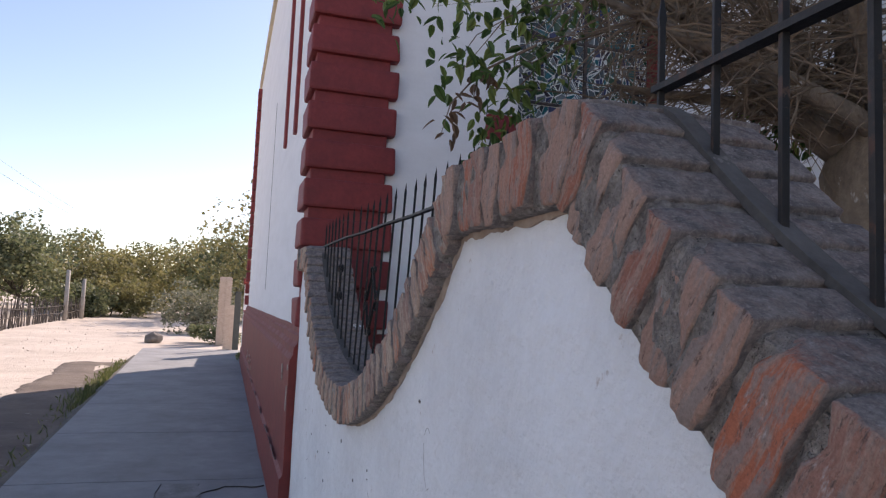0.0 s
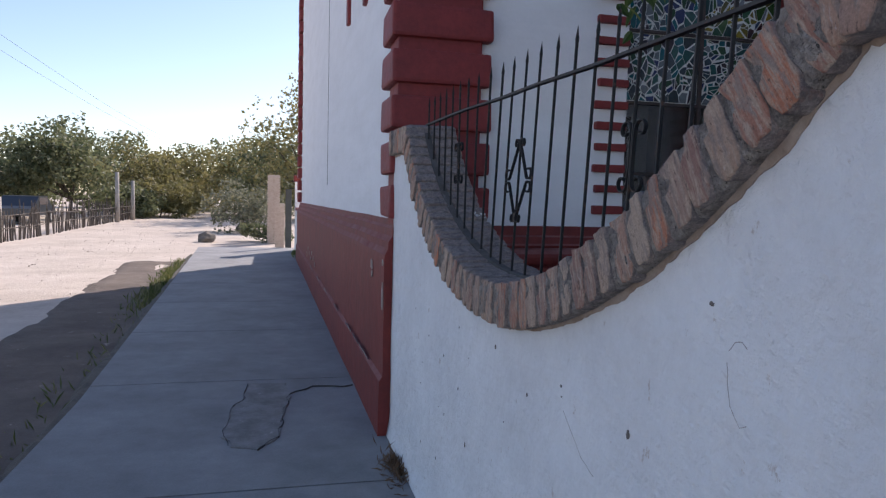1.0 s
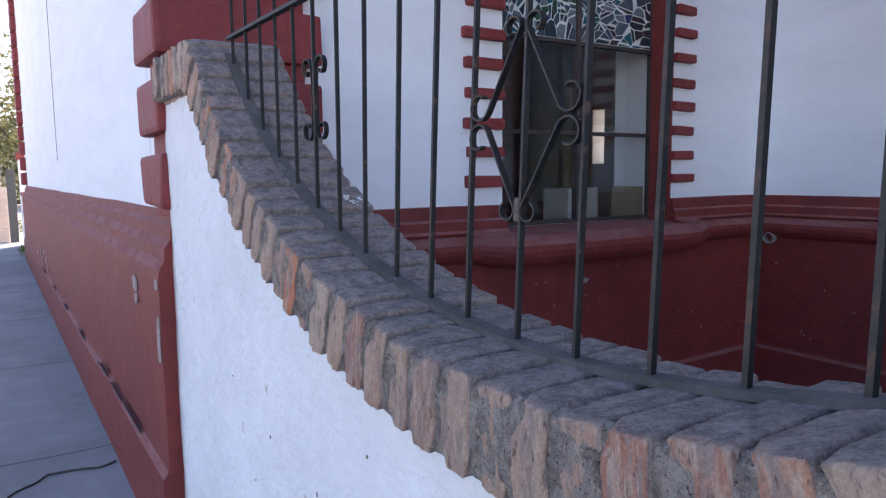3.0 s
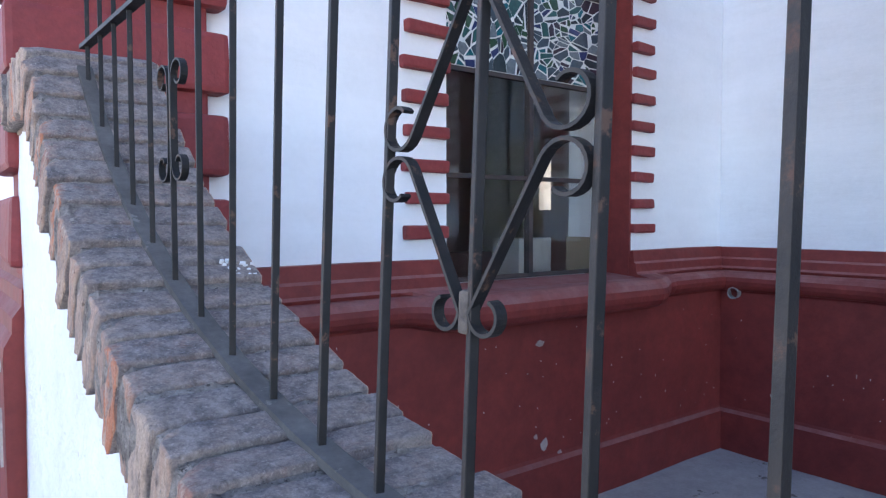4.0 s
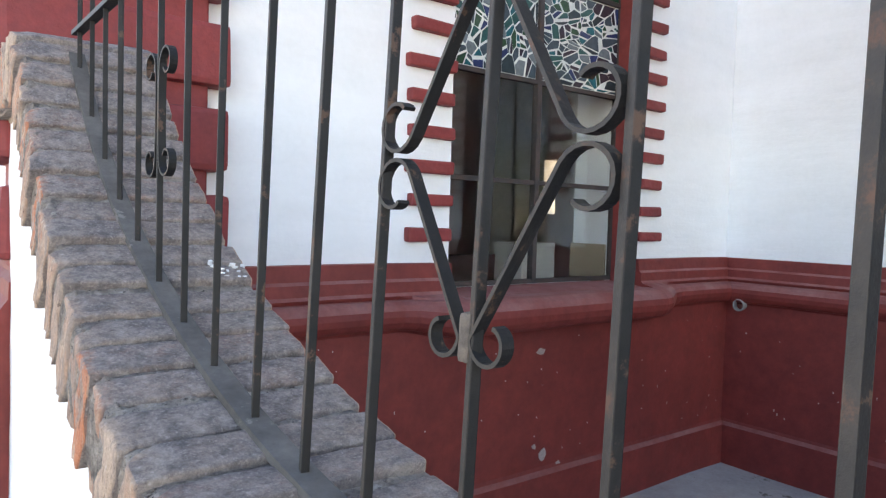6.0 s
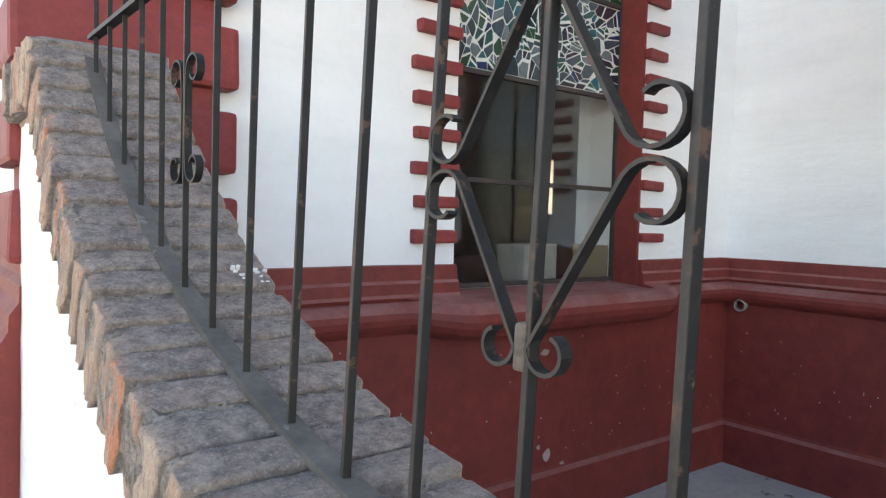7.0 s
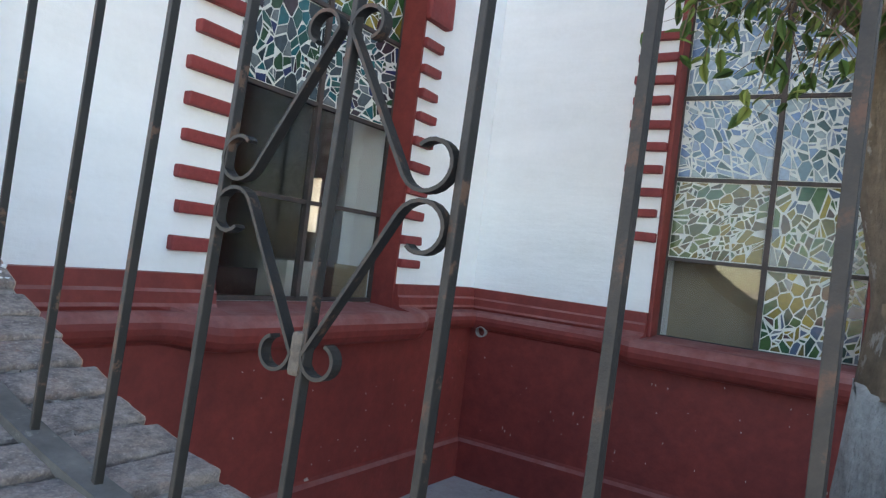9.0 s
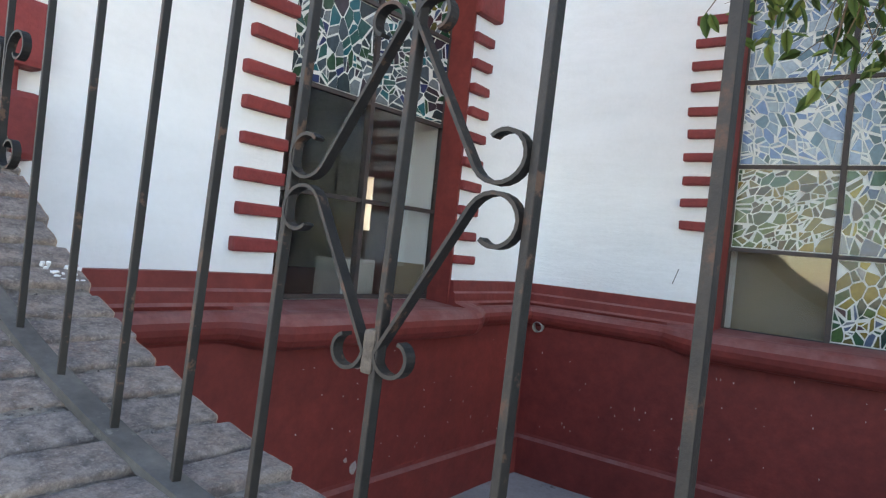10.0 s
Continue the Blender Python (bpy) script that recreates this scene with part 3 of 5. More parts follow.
# courtyard dado: fascia, step, round roll that swells under the window, plain field, base course
def dado_profile(out, s):
    """Profile as (distance from the wall, height); s swells the roll under a window."""
    pts = [(-0.05, 1.365), (0.028, 1.36), (0.034, 1.30), (0.046, 1.288), (0.05, 1.245), (0.058, 1.232)]
    cz, r = 1.155 - 0.02 * s, 0.062 + 0.018 * s
    for k in range(9):
        a = math.pi / 2 - math.pi * k / 8
        pts.append((0.05 + 0.085 * s + math.cos(a) * r, cz + math.sin(a) * r))
    pts += [(0.042, cz - r - 0.012), (0.042, 0.365), (0.048, 0.348), (0.066, 0.328), (0.07, 0.03), (-0.05, 0.03)]
    return [(o + out, z) for o, z in pts]


def swell(a, lo, hi):
    t = min(max((a - lo) / 0.25, 0), 1) * min(max((hi - a) / 0.25, 0), 1)
    return t * t * (3 - 2 * t)


def sill_cut(profile, open_here):
    """Within the window the fascia gives way to a sloping sill."""
    if not open_here:
        return profile
    return [(-0.16, 1.232), (-0.10, 1.23), (0.0, 1.222), (0.03, 1.218), (0.045, 1.216), (0.05, 1.214)] + profile[6:-1] + [(-0.16, 0.05)]


bm = bmesh.new()
stations = sorted({round(0.06 + i * (X2 - 0.02 - 0.06) / 56, 4) for i in range(57)} | {W1[0] + 0.001, W1[0] - 0.001, W1[1] + 0.001, W1[1] - 0.001})
loops = []
for a in stations:
    if a > X2 - 0.03:
        continue
    pr = sill_cut(dado_profile(0, swell(a, W1[0] - 0.28, W1[1] + 0.28)), W1[0] < a < W1[1])
    wob = 0.005 * noise.noise(Vector((a * 1.3, 2, 0)))
    loops.append([(a, Y1 - o - wob, z + wob) for o, z in pr])
loops.append([(X2 - 0.001, Y1 - o, z) for o, z in dado_profile(0, 0)])
sweep_into(bm, loops)
dado_end = tagged(dust_ledges(link("dado_courtyard_end", bm, [M_RED, M_RED_DUST])), "oxide red courtyard dado with a round moulding swelling into a window sill", "dado", kind="structure")
bm = bmesh.new()
stations = sorted({round(-4.9 + i * (Y1 - 0.02 + 4.9) / 110, 4) for i in range(111)} | {W2[0] + 0.001, W2[0] - 0.001, W2[1] + 0.001, W2[1] - 0.001})
loops = []
for a in stations:
    pr = sill_cut(dado_profile(0, swell(a, W2[0] - 0.28, W2[1] + 0.28)), W2[0] < a < W2[1])
    wob = 0.005 * noise.noise(Vector((a * 1.3, 8, 0)))
    loops.append([(X2 - o - wob, a, z + wob) for o, z in pr])
sweep_into(bm, loops)
dado_side = tagged(dust_ledges(link("dado_courtyard_side", bm, [M_RED, M_RED_DUST])), "oxide red courtyard dado with a round moulding swelling into a window sill", "dado", kind="structure")
bm = bmesh.new()
wavy_panel(bm, (0.05, -4.9, 0.09), (X2, 0, 0), (0, Y1 + 4.9, 0), 40, 90, 0.012, 1.6, (0, 0, 1))
r = bmesh.ops.extrude_face_region(bm, geom=bm.faces[:])
bmesh.ops.translate(bm, vec=(0, 0, -0.2), verts=[g for g in r["geom"] if isinstance(g, bmesh.types.BMVert)])
tagged(link("floor_courtyard", recalc(bm), M_TERRACE), "dusty grey concrete courtyard floor", "floor", kind="structure")


# quoins ------------------------------------------------------------------
def worn_block(x0, x1, y0, y1, z0, z1, seed, bevel=0.022):
    bm = box(x0, x1, y0, y1, z0, z1, bevel)
    for v in bm.verts:
        v.co += Vector((noise.noise(v.co * 6 + Vector((seed, 0, 0))), noise.noise(v.co * 6 + Vector((0, seed, 0))), noise.noise(v.co * 6 + Vector((0, 0, seed))))) * 0.008
    return bm


corner = thing("corner_pilaster", "dark red rusticated quoin pilaster on the church corner", "pilaster", kind="structure")
part("core", box(WX - 0.02, 0.56, Y1 - 0.045, Y1 + 0.26, 1.36, TOP - 0.01, 0.01), M_RED_QUOIN, corner)
for k in range(19):
    z = 1.40 + 0.283 * k
    part("quoin_block", worn_block(FX - 0.03, 0.625 - 0.006 * (k % 2), Y1 - 0.085, Y1 + 0.34, z, z + 0.205, k), M_RED_QUOIN, corner, smooth=False)
far_corner = thing("corner_pilaster", "dark red rusticated quoin pilaster at the far end", "pilaster", kind="structure")
for k in range(19):
    z = 1.40 + 0.283 * k
    part("quoin_block", worn_block(FX - 0.05 + yaw(FAR), 0.5, FAR - 0.62 + 0.08 * (k % 2), FAR + 0.03, z, z + 0.235, k + 40), M_RED_QUOIN, far_corner)
strips = thing("facade_strips", "pair of narrow red raised strips on the white street wall", "moulding", kind="structure")
for y, z0 in ((7.33, 3.15), (8.55, 3.27)):
    part("strip", worn_block(WX - 0.035 + yaw(y), WX + 0.02, y - 0.06, y + 0.06, z0, 5.2, y, 0.012), M_RED_QUOIN, strips)
    part("strip", worn_block(WX - 0.035 + yaw(y), WX + 0.02, y - 0.06, y + 0.06, 5.35, 6.4, y + 3, 0.012), M_RED_QUOIN, strips)


def window_quoins(parent_name, axis, face, edges, z_first, count, lift=0.143):
    surround = thing(parent_name, "red painted brick-end quoins toothed round the window", "window surround", kind="structure")
    rnd = random.Random(count * 7 + 1)
    for (a0, a1) in edges:
        for k in range(count):
            z = z_first + lift * k + rnd.uniform(-0.006, 0.006)
            b0, b1 = a0 + rnd.uniform(-0.012, 0.012), a1 + rnd.uniform(-0.006, 0.006)
            h = 0.052 + rnd.uniform(-0.004, 0.005)
            if axis == "y":
                bm = worn_block(b0, b1, face - 0.036, face + 0.05, z, z + h, k + a0, 0.01)
            else:
                bm = worn_block(face - 0.036, face + 0.05, b0, b1, z, z + h, k + a0, 0.01)
            part("quoin_block", bm, M_RED_QUOIN, surround)
    return surround


s1 = window_quoins("window_surround_1", "y", Y1, [(1.38, 1.613), (2.897, 3.08)], 1.455, 10)
for x0, x1 in ((1.345, 1.625), (2.885, 3.125)):
    part("impost", worn_block(x0, x1, Y1 - 0.05, Y1 + 0.06, 2.90, 3.10, x0), M_RED_QUOIN, s1)
part("jamb", box(2.883, 2.901, Y1 - 0.006, Y1 + 0.148, 1.2, 4.45), M_RED, s1)
part("inner_reveal", box(2.883, 2.899, Y1 + 0.20, Y1 + THICK + 0.01, 1.2, 1.43), M_ROOM_TAN, s1, "tan painted foot of the inner reveal")
s2 = window_quoins("window_surround_2", "x", X2, [(4.545, 4.775), (3.20, 3.435)], 1.785, 10, 0.1355)
part("jamb", box(X2 - 0.006, X2 + 0.2, 4.515, 4.545, 1.2, 3.3, 0.01), M_RED, s2)
part("jamb", box(X2 - 0.006, X2 + 0.2, 3.435, 3.46, 1.2, 3.3, 0.01), M_RED, s2)


# windows with broken-glass mosaics ---------------------------------------
def clip_poly(poly, px, py, nx, ny):
    out = []
    for i in range(len(poly)):
        a, b = poly[i], poly[(i + 1) % len(poly)]
        da, db = (a[0] - px) * nx + (a[1] - py) * ny, (b[0] - px) * nx + (b[1] - py) * ny
        if da <= 0:
            out.append(a)
        if da * db < 0:
            t = da / (da - db)
            out.append((a[0] + (b[0] - a[0]) * t, a[1] + (b[1] - a[1]) * t))
    return out


def shards(w, h, n, seed, gap=0.008, stretch=1.55):
    """Irregular straight-edged pieces that fill a pane of w by h, with gaps between them."""
    rnd = random.Random(seed)
    turn = rnd.uniform(0, math.pi)
    ct, st = math.cos(turn), math.sin(turn)

    def skew(p):
        return ((p[0] * ct + p[1] * st), (-p[0] * st + p[1] * ct) * stretch)

    def unskew(p):
        a, b = p[0], p[1] / stretch
        return (a * ct - b * st, a * st + b * ct)

    pts = [skew((rnd.uniform(0, w), rnd.uniform(0, h))) for _ in range(n)]
    polys = []
    for i, (x, y) in enumerate(pts):
        poly = [skew(p) for p in ((0.006, 0.006), (w - 0.006, 0.006), (w - 0.006, h - 0.006), (0.006, h - 0.006))]
        for j, (u, v) in enumerate(pts):
            if i == j or (u - x) ** 2 + (v - y) ** 2 > 0.12:
                continue
            dx, dy = u - x, v - y
            d = math.hypot(dx, dy) or 1e-6
            g = gap * (0.45 + 0.75 * abs(noise.noise(Vector(((x + u) * 9, (y + v) * 9, seed)))) * 2)
            poly = clip_poly(poly, (x + u) / 2 - dx / d * g / 2, (y + v) / 2 - dy / d * g / 2, dx / d, dy / d)
            if len(poly) < 3:
                break
        if len(poly) >= 3:
            poly = [unskew(p) for p in poly]
            pieces = [poly]
            if rnd.random() < 0.6:
                # snapped across: two angular pieces, or one with a corner gone
                mx, my = sum(p[0] for p in poly) / len(poly), sum(p[1] for p in poly) / len(poly)
                a = rnd.uniform(0, math.pi)
                nx, ny_, g = math.cos(a), math.sin(a), gap * rnd.uniform(0.3, 0.7)
                pieces = [clip_poly(poly, mx - nx * g, my - ny_ * g, nx, ny_)]
                if rnd.random() < 0.75:
                    pieces.append(clip_poly(poly, mx + nx * g, my + ny_ * g, -nx, -ny_))
                else:
                    pieces = [clip_poly(poly, mx + nx * 0.02, my + ny_ * 0.02, nx, ny_)]
            for piece in pieces:
                if len(piece) >= 3 and abs(sum(a[0] * b[1] - b[0] * a[1] for a, b in zip(piece, piece[1:] + piece[:1]))) / 2 > 0.00012:
                    polys.append(piece)
    return polys


def window(name, label, place, width_edges, height_edges, plan, seed):
    """place(u, v, d): world point for a place on the pane (u along, v up, d outwards). plan[row][column]: shard material or None for clear."""
    win = thing(name, label, "window", kind="structure")

    def slab(u0, u1, v0, v1, d0, d1):
        bm = bmesh.new()
        vs = [bm.verts.new(place(u, v, d)) for d in (d0, d1) for u, v in ((u0, v0), (u1, v0), (u1, v1), (u0, v1))]
        for q in ((0, 1, 2, 3), (4, 5, 6, 7), (0, 1, 5, 4), (1, 2, 6, 5), (2, 3, 7, 6), (3, 0, 4, 7)):
            bm.faces.new([vs[i] for i in q])
        return recalc(bm)

    for i, u in enumerate(width_edges):
        part("mullion", slab(u - 0.014, u + 0.014, height_edges[0], height_edges[-1], -0.02, 0.02), M_FRAME, win)
    for v in height_edges:
        part("glazing_bar", slab(width_edges[0], width_edges[-1], v - 0.011, v + 0.011, -0.015, 0.016), M_FRAME, win)
    for r, (v0, v1) in enumerate(zip(height_edges, height_edges[1:])):
        for c, (u0, u1) in enumerate(zip(width_edges, width_edges[1:])):
            kind = plan[r][c]
            if kind is None:
                pane = part("pane", slab(u0 + 0.012, u1 - 0.012, v0 + 0.011, v1 - 0.011, -0.002, 0.002), M_GLASS, win, "clear dusty glass pane")
                pane.visible_shadow = False
                continue
            pane = part("pane", slab(u0 + 0.012, u1 - 0.012, v0 + 0.011, v1 - 0.011, -0.006, 0.0), M_PUTTY, win, "mosaic pane of broken coloured glass in white putty")
            for poly in shards(u1 - u0 - 0.026, v1 - v0 - 0.024, 76 if kind[1] else 96, seed + r * 10 + c, 0.0135):
                bm = bmesh.new()
                lo = [bm.verts.new(place(u0 + 0.013 + a, v0 + 0.012 + b, 0.0005)) for a, b in poly]
                hi = [bm.verts.new(place(u0 + 0.013 + a, v0 + 0.012 + b, 0.004)) for a, b in poly]
                bm.faces.new(hi)
                for i in range(len(poly)):
                    bm.faces.new((lo[i], lo[(i + 1) % len(poly)], hi[(i + 1) % len(poly)], hi[i]))
                part("shard", recalc(bm), kind[0], pane)
    return win


GD1, GD2 = Y1 + 0.17, X2 + 0.15
window("window_1", "steel window with mosaic glass above and clear panes below", lambda u, v, d: (u, GD1 - d, v), [1.625, 2.285, 2.905], [1.245, 1.745, 2.25, 2.755, 3.30, 3.86, 4.44],
       [[None, None], [None, None], [(M_SHARD_DARK, True), (M_SHARD_DARK, False)], [(M_SHARD_DARK, True), (M_SHARD_MIX, True)], [(M_SHARD_DARK, True), (M_SHARD_DARK, True)], [(M_SHARD_DARK, True), (M_SHARD_DARK, True)]], 100)
window("window_2", "steel window filled with pale blue and green broken-glass mosaic", lambda u, v, d: (GD2 - d, u, v), [3.45, 3.965, 4.52], [1.225, 1.70, 2.185, 2.68, 3.29],
       [[(M_SHARD_MIX, True), None], [(M_SHARD_MIX, True), (M_SHARD_OLIVE, False)], [(M_SHARD_PALE, False), (M_SHARD_PALE, False)], [(M_SHARD_PALE, False), (M_SHARD_PALE, False)]], 300)

# seen inside the hall through the clear panes
cabinet = thing("cabinet", "tall dark wooden cabinet standing inside the hall", "cabinet")
part("body", box(1.5, 2.35, 7.0, 7.5, 0.25, 2.3, 0.01), M_ROOM_DARK, cabinet)
part("door", box(1.52, 1.92, 6.98, 7.0, 0.3, 2.25, 0.004), M_ROOM_DARK, cabinet)
part("door", box(1.93, 2.33, 6.98, 7.0, 0.3, 2.25, 0.004), M_ROOM_DARK, cabinet)
bench = thing("bench", "dark wooden bench standing inside the hall", "bench")
part("seat", box(3.0, 4.4, 7.6, 8.0, 0.66, 0.70, 0.008), M_ROOM_DARK, bench)
part("backrest", box(3.0, 4.4, 8.0, 8.04, 0.7, 1.25, 0.008), M_ROOM_DARK, bench)
for x in (3.05, 4.32):
    part("leg", box(x, x + 0.05, 7.62, 8.02, 0.25, 0.66, 0.006), M_ROOM_DARK, bench)
tagged(link("partition", box(X2 + 0.56, X2 + 0.64, 3.6, 5.2, 0.25, 2.4), M_ROOM_TAN), "tan painted partition just inside the side window", "partition", kind="structure")
box_thing = tagged(link("carton", worn_block(2.62, 2.9, 6.35, 6.6, 0.9, 1.42, 4, 0.006), M_ROOM), "pale grey cardboard carton standing inside the window", "box")
tagged(link("side_table", box(2.3, 3.0, 6.25, 6.75, 0.25, 0.9, 0.01), M_ROOM_DARK), "small dark table inside the window", "table")

# drain pipe stub in the courtyard corner
bm = bmesh.new()
pipe_rings = []
for x, y, r in ((X2 - 0.02, Y1 - 0.135, 0.036), (X2 - 0.105, Y1 - 0.155, 0.036), (X2 - 0.107, Y1 - 0.1555, 0.0345), (X2 - 0.106, Y1 - 0.155, 0.031), (X2 - 0.04, Y1 - 0.14, 0.031)):
    pipe_rings.append([bm.verts.new((x, y + r * math.cos(2 * math.pi * k / 24), 1.081 + r * math.sin(2 * math.pi * k / 24))) for k in range(24)])
for i, (ra, rb) in enumerate(zip(pipe_rings, pipe_rings[1:])):
    for k in range(24):
        f = bm.faces.new((ra[k], ra[(k + 1) % 24], rb[(k + 1) % 24], rb[k]))
# disc closing the bore; its dark colour stands for the shade inside
f = bm.faces.new(pipe_rings[-1])
f.material_index = 1
tagged(link("drain_pipe", recalc(bm), [M_PVC, M_CRACK_BORE], smooth=False), "short grey drain pipe stub out of the red dado", "pipe")

# chips and flakes in the red paint, and cracks in the plaster
M_CHIP = surface("bare_plaster_chip", (0.45, 0.38, 0.34), (0.33, 0.26, 0.23), 0.9, 20, 90, 0.4)
SX = WX - 0.098
flake("chip", dado, (SX, 6.19, 1.06), (0, 1, 0), (0, 0, 1), (-1, 0, 0), 0.10, 0.09, M_CHIP, 1)
flake("chip", dado, (SX, 6.17, 1.0), (0, 1, 0), (0, 0, 1), (-1, 0, 0), 0.05, 0.06, M_CHIP, 2)
flake("chip", dado, (SX, 5.70, 0.9), (0, 1, 0), (0, 0, 1), (-1, 0, 0), 0.03, 0.22, M_CHIP, 3)
flake("chip", dado, (SX, 5.70, 1.12), (0, 1, 0), (0, 0, 1), (-1, 0, 0), 0.04, 0.05, M_CHIP, 4)
for k, (yy, length, high) in enumerate(((6.5, 0.62, 0.09), (6.95, 0.5, 0.07), (7.5, 0.34, 0.07), (7.35, 0.2, 0.12), (8.6, 0.5, 0.06), (9.9, 0.4, 0.08), (11.2, 0.6, 0.06), (12.7, 0.5, 0.09))):
    flake("chip", dado, (WX - 0.104 + yaw(yy), yy, 0.378), (0, 1, 0), (-0.4, 0, 0.9), (-0.9, 0, 0.4), length, high, M_PATCH if k % 3 else M_CHIP, 10 + k)
for k in range(7):
    flake("chip", dado, (SX + yaw(12.0 + k * 0.33), 12.0 + k * 0.33, 0.5 + 0.06 * (k % 3)), (0, 1, 0), (0, 0, 1), (-1, 0, 0), 0.12, 0.09, M_CHIP, 40 + k)
FY = Y1 - 0.042
for x, z, w, h, sd in ((2.16, 0.93, 0.07, 0.035, 60), (2.19, 0.42, 0.06, 0.08, 61), (2.30, 0.36, 0.035, 0.03, 62), (2.13, 0.47, 0.03, 0.03, 63)):
    flake("chip", dado_end, (x, FY, z), (1, 0, 0), (0, 0, 1), (0, -1, 0), w, h, M_CHIP, sd)
rnd = random.Random(9)
for k in range(11):
    flake("chip", dado_side, (X2 - 0.042, rnd.uniform(3.3, 5.6), rnd.uniform(0.42, 1.0)), (0, 1, 0), (0, 0, 1), (-1, 0, 0), 0.006, rnd.uniform(0.008, 0.028), M_CHIP, 80 + k)
    flake("chip", dado_end, (rnd.uniform(1.0, 3.7), FY, rnd.uniform(0.42, 1.0)), (1, 0, 0), (0, 0, 1), (0, -1, 0), 0.006, rnd.uniform(0.006, 0.02), M_CHIP, 120 + k)
M_DROP = surface("white_paint_drop", (0.7, 0.66, 0.62), (0.55, 0.48, 0.45), 0.8, 30, 90, 0.2)
for k in range(45):
    flake("paint_drop", dado_side, (X2 - 0.042, rnd.uniform(2.6, 5.65), rnd.uniform(0.4, 1.05)), (0, 1, 0), (0, 0, 1), (-1, 0, 0), rnd.uniform(0.003, 0.006), rnd.uniform(0.004, 0.012), M_DROP, 200 + k)
    flake("paint_drop", dado_end, (rnd.uniform(0.9, 3.7), FY, rnd.uniform(0.4, 1.05)), (1, 0, 0), (0, 0, 1), (0, -1, 0), rnd.uniform(0.003, 0.006), rnd.uniform(0.004, 0.010), M_DROP, 300 + k)
bm = bmesh.new()
tube_into(bm, [(WX + 0.001 + yaw(11.0), 11.0 + 0.02 * noise.noise(Vector((0, 0, z * 2.0))), z) for z in [1.7 + 0.12 * i for i in range(24)]], [0.006 + 0.004 * noise.noise(Vector((3, 0, i))) for i in range(24)], 5)
link("wall_crack", bm, M_CRACK_BORE, bpy.data.objects["wall_street"])
bm = bmesh.new()
tube_into(bm, [(X2 + 0.001, 4.78 - 0.01 * i, 1.46 + 0.03 * i) for i in range(4)], [0.003] * 4, 5)
link("wall_crack", bm, M_CRACK_BORE, bpy.data.objects["wall_courtyard_side"])

# ---- the scalloped garden wall with its brick coping ----
DIP, C0, C1 = 1.257, 3.66, 0.17          # height of the dips, their middles


def scallop(y):
    """Height of the coping's top: a catenary-like dip between flat crests."""
    c = C0 if y > 1.88 else C1 if y > -1.55 else C1 - 3.43
    d = y - c
    return min(1.928 if y > 3 else 1.878, DIP + (0.257 * d * d + 0.012 * d ** 6 if d > 0 else 0.28 * d * d + 0.004 * d ** 6))


def soft_scallop(y):
    return sum(scallop(y + s * 0.02) for s in (-2, -1, 0, 1, 2)) / 5


def slope(y):
    return (soft_scallop(y + 0.04) - soft_scallop(y - 0.04)) / 0.08


Y_END, Y_START = Y1 - 0.062, -3.2
wall = thing("wall_garden", "low white plastered scalloped garden wall with a brick coping", "garden wall", kind="structure")
bm = bmesh.new()
front, back = [], []
ny, nz = 170, 26
for i in range(ny + 1):
    y = Y_START + (Y_END - Y_START) * i / ny
    h = soft_scallop(y) - 0.09 * math.sqrt(1 + slope(y) ** 2)
    fr, bk = [], []
    for j in range(nz + 1):
        z = -0.05 + (h + 0.05) * j / nz
        p = Vector((0, y, z))
        bulge = 0.006 * noise.noise(p * 2.1) + 0.003 * noise.noise(p * 6.5) - 0.02 * max(0, 0.12 - z) / 0.12
        fr.append(bm.verts.new((bulge, y, z)))
    bk = [bm.verts.new((0.21, y, -0.05)), bm.verts.new((0.21, y, h))]
    front.append(fr)
    back.append(bk)
for a, b, c, d in zip(front, front[1:], back, back[1:]):
    for j in range(nz):
        bm.faces.new((a[j], b[j], b[j + 1], a[j + 1]))
    bm.faces.new((a[nz], b[nz], d[1], c[1]))
    bm.faces.new((c[0], c[1], d[1], d[0]))
for k in (0, -1):
    bm.faces.new(front[k] + [back[k][1], back[k][0]])
part("plaster_wall", recalc(bm), M_WHITE, wall, smooth=True)

M_FILLET = surface("stained_mortar_fillet", (0.30, 0.215, 0.16), (0.46, 0.37, 0.30), 0.95, 9, 120, 0.6, 0.005, relief=0.6, relief_scale=20)
bm = bmesh.new()
loops = []
for i in range(701):
    y = Y_START + (Y_END - Y_START) * i / 700
    nrm = Vector((0, -slope(y), 1)).normalized()
    p = Vector((0, y, soft_scallop(y)))
    drop = 0.147 + 0.016 * abs(noise.noise(Vector((y * 9, 0, 4)))) + 0.008 * abs(noise.noise(Vector((y * 30, 2, 4))))
    a, b = p - nrm * 0.125, p - nrm * drop
    loops.append([(-0.010, a.y, a.z), (-0.003, b.y, b.z), (0.03, b.y, b.z), (0.03, a.y, a.z)])
sweep_into(bm, loops)
part("mortar_fillet", bm, M_FILLET, wall, "stained mortar smeared under the coping")
M_SPOT = surface("dark_wall_spot", (0.12, 0.10, 0.09), (0.2, 0.17, 0.15), 0.95, 20, 90, 0.3)
rnd = random.Random(21)
spots = [(2.715, 1.03, 0.012, 0.022), (3.605, 1.028, 0.01, 0.018), (3.944, 0.566, 0.008, 0.022), (2.45, 1.352, 0.012, 0.01), (3.3, 0.95, 0.008, 0.012)]
spots += [(rnd.uniform(1.6, 5.2), rnd.uniform(0.15, 1.05), rnd.uniform(0.002, 0.006), rnd.uniform(0.003, 0.014)) for _ in range(40)]
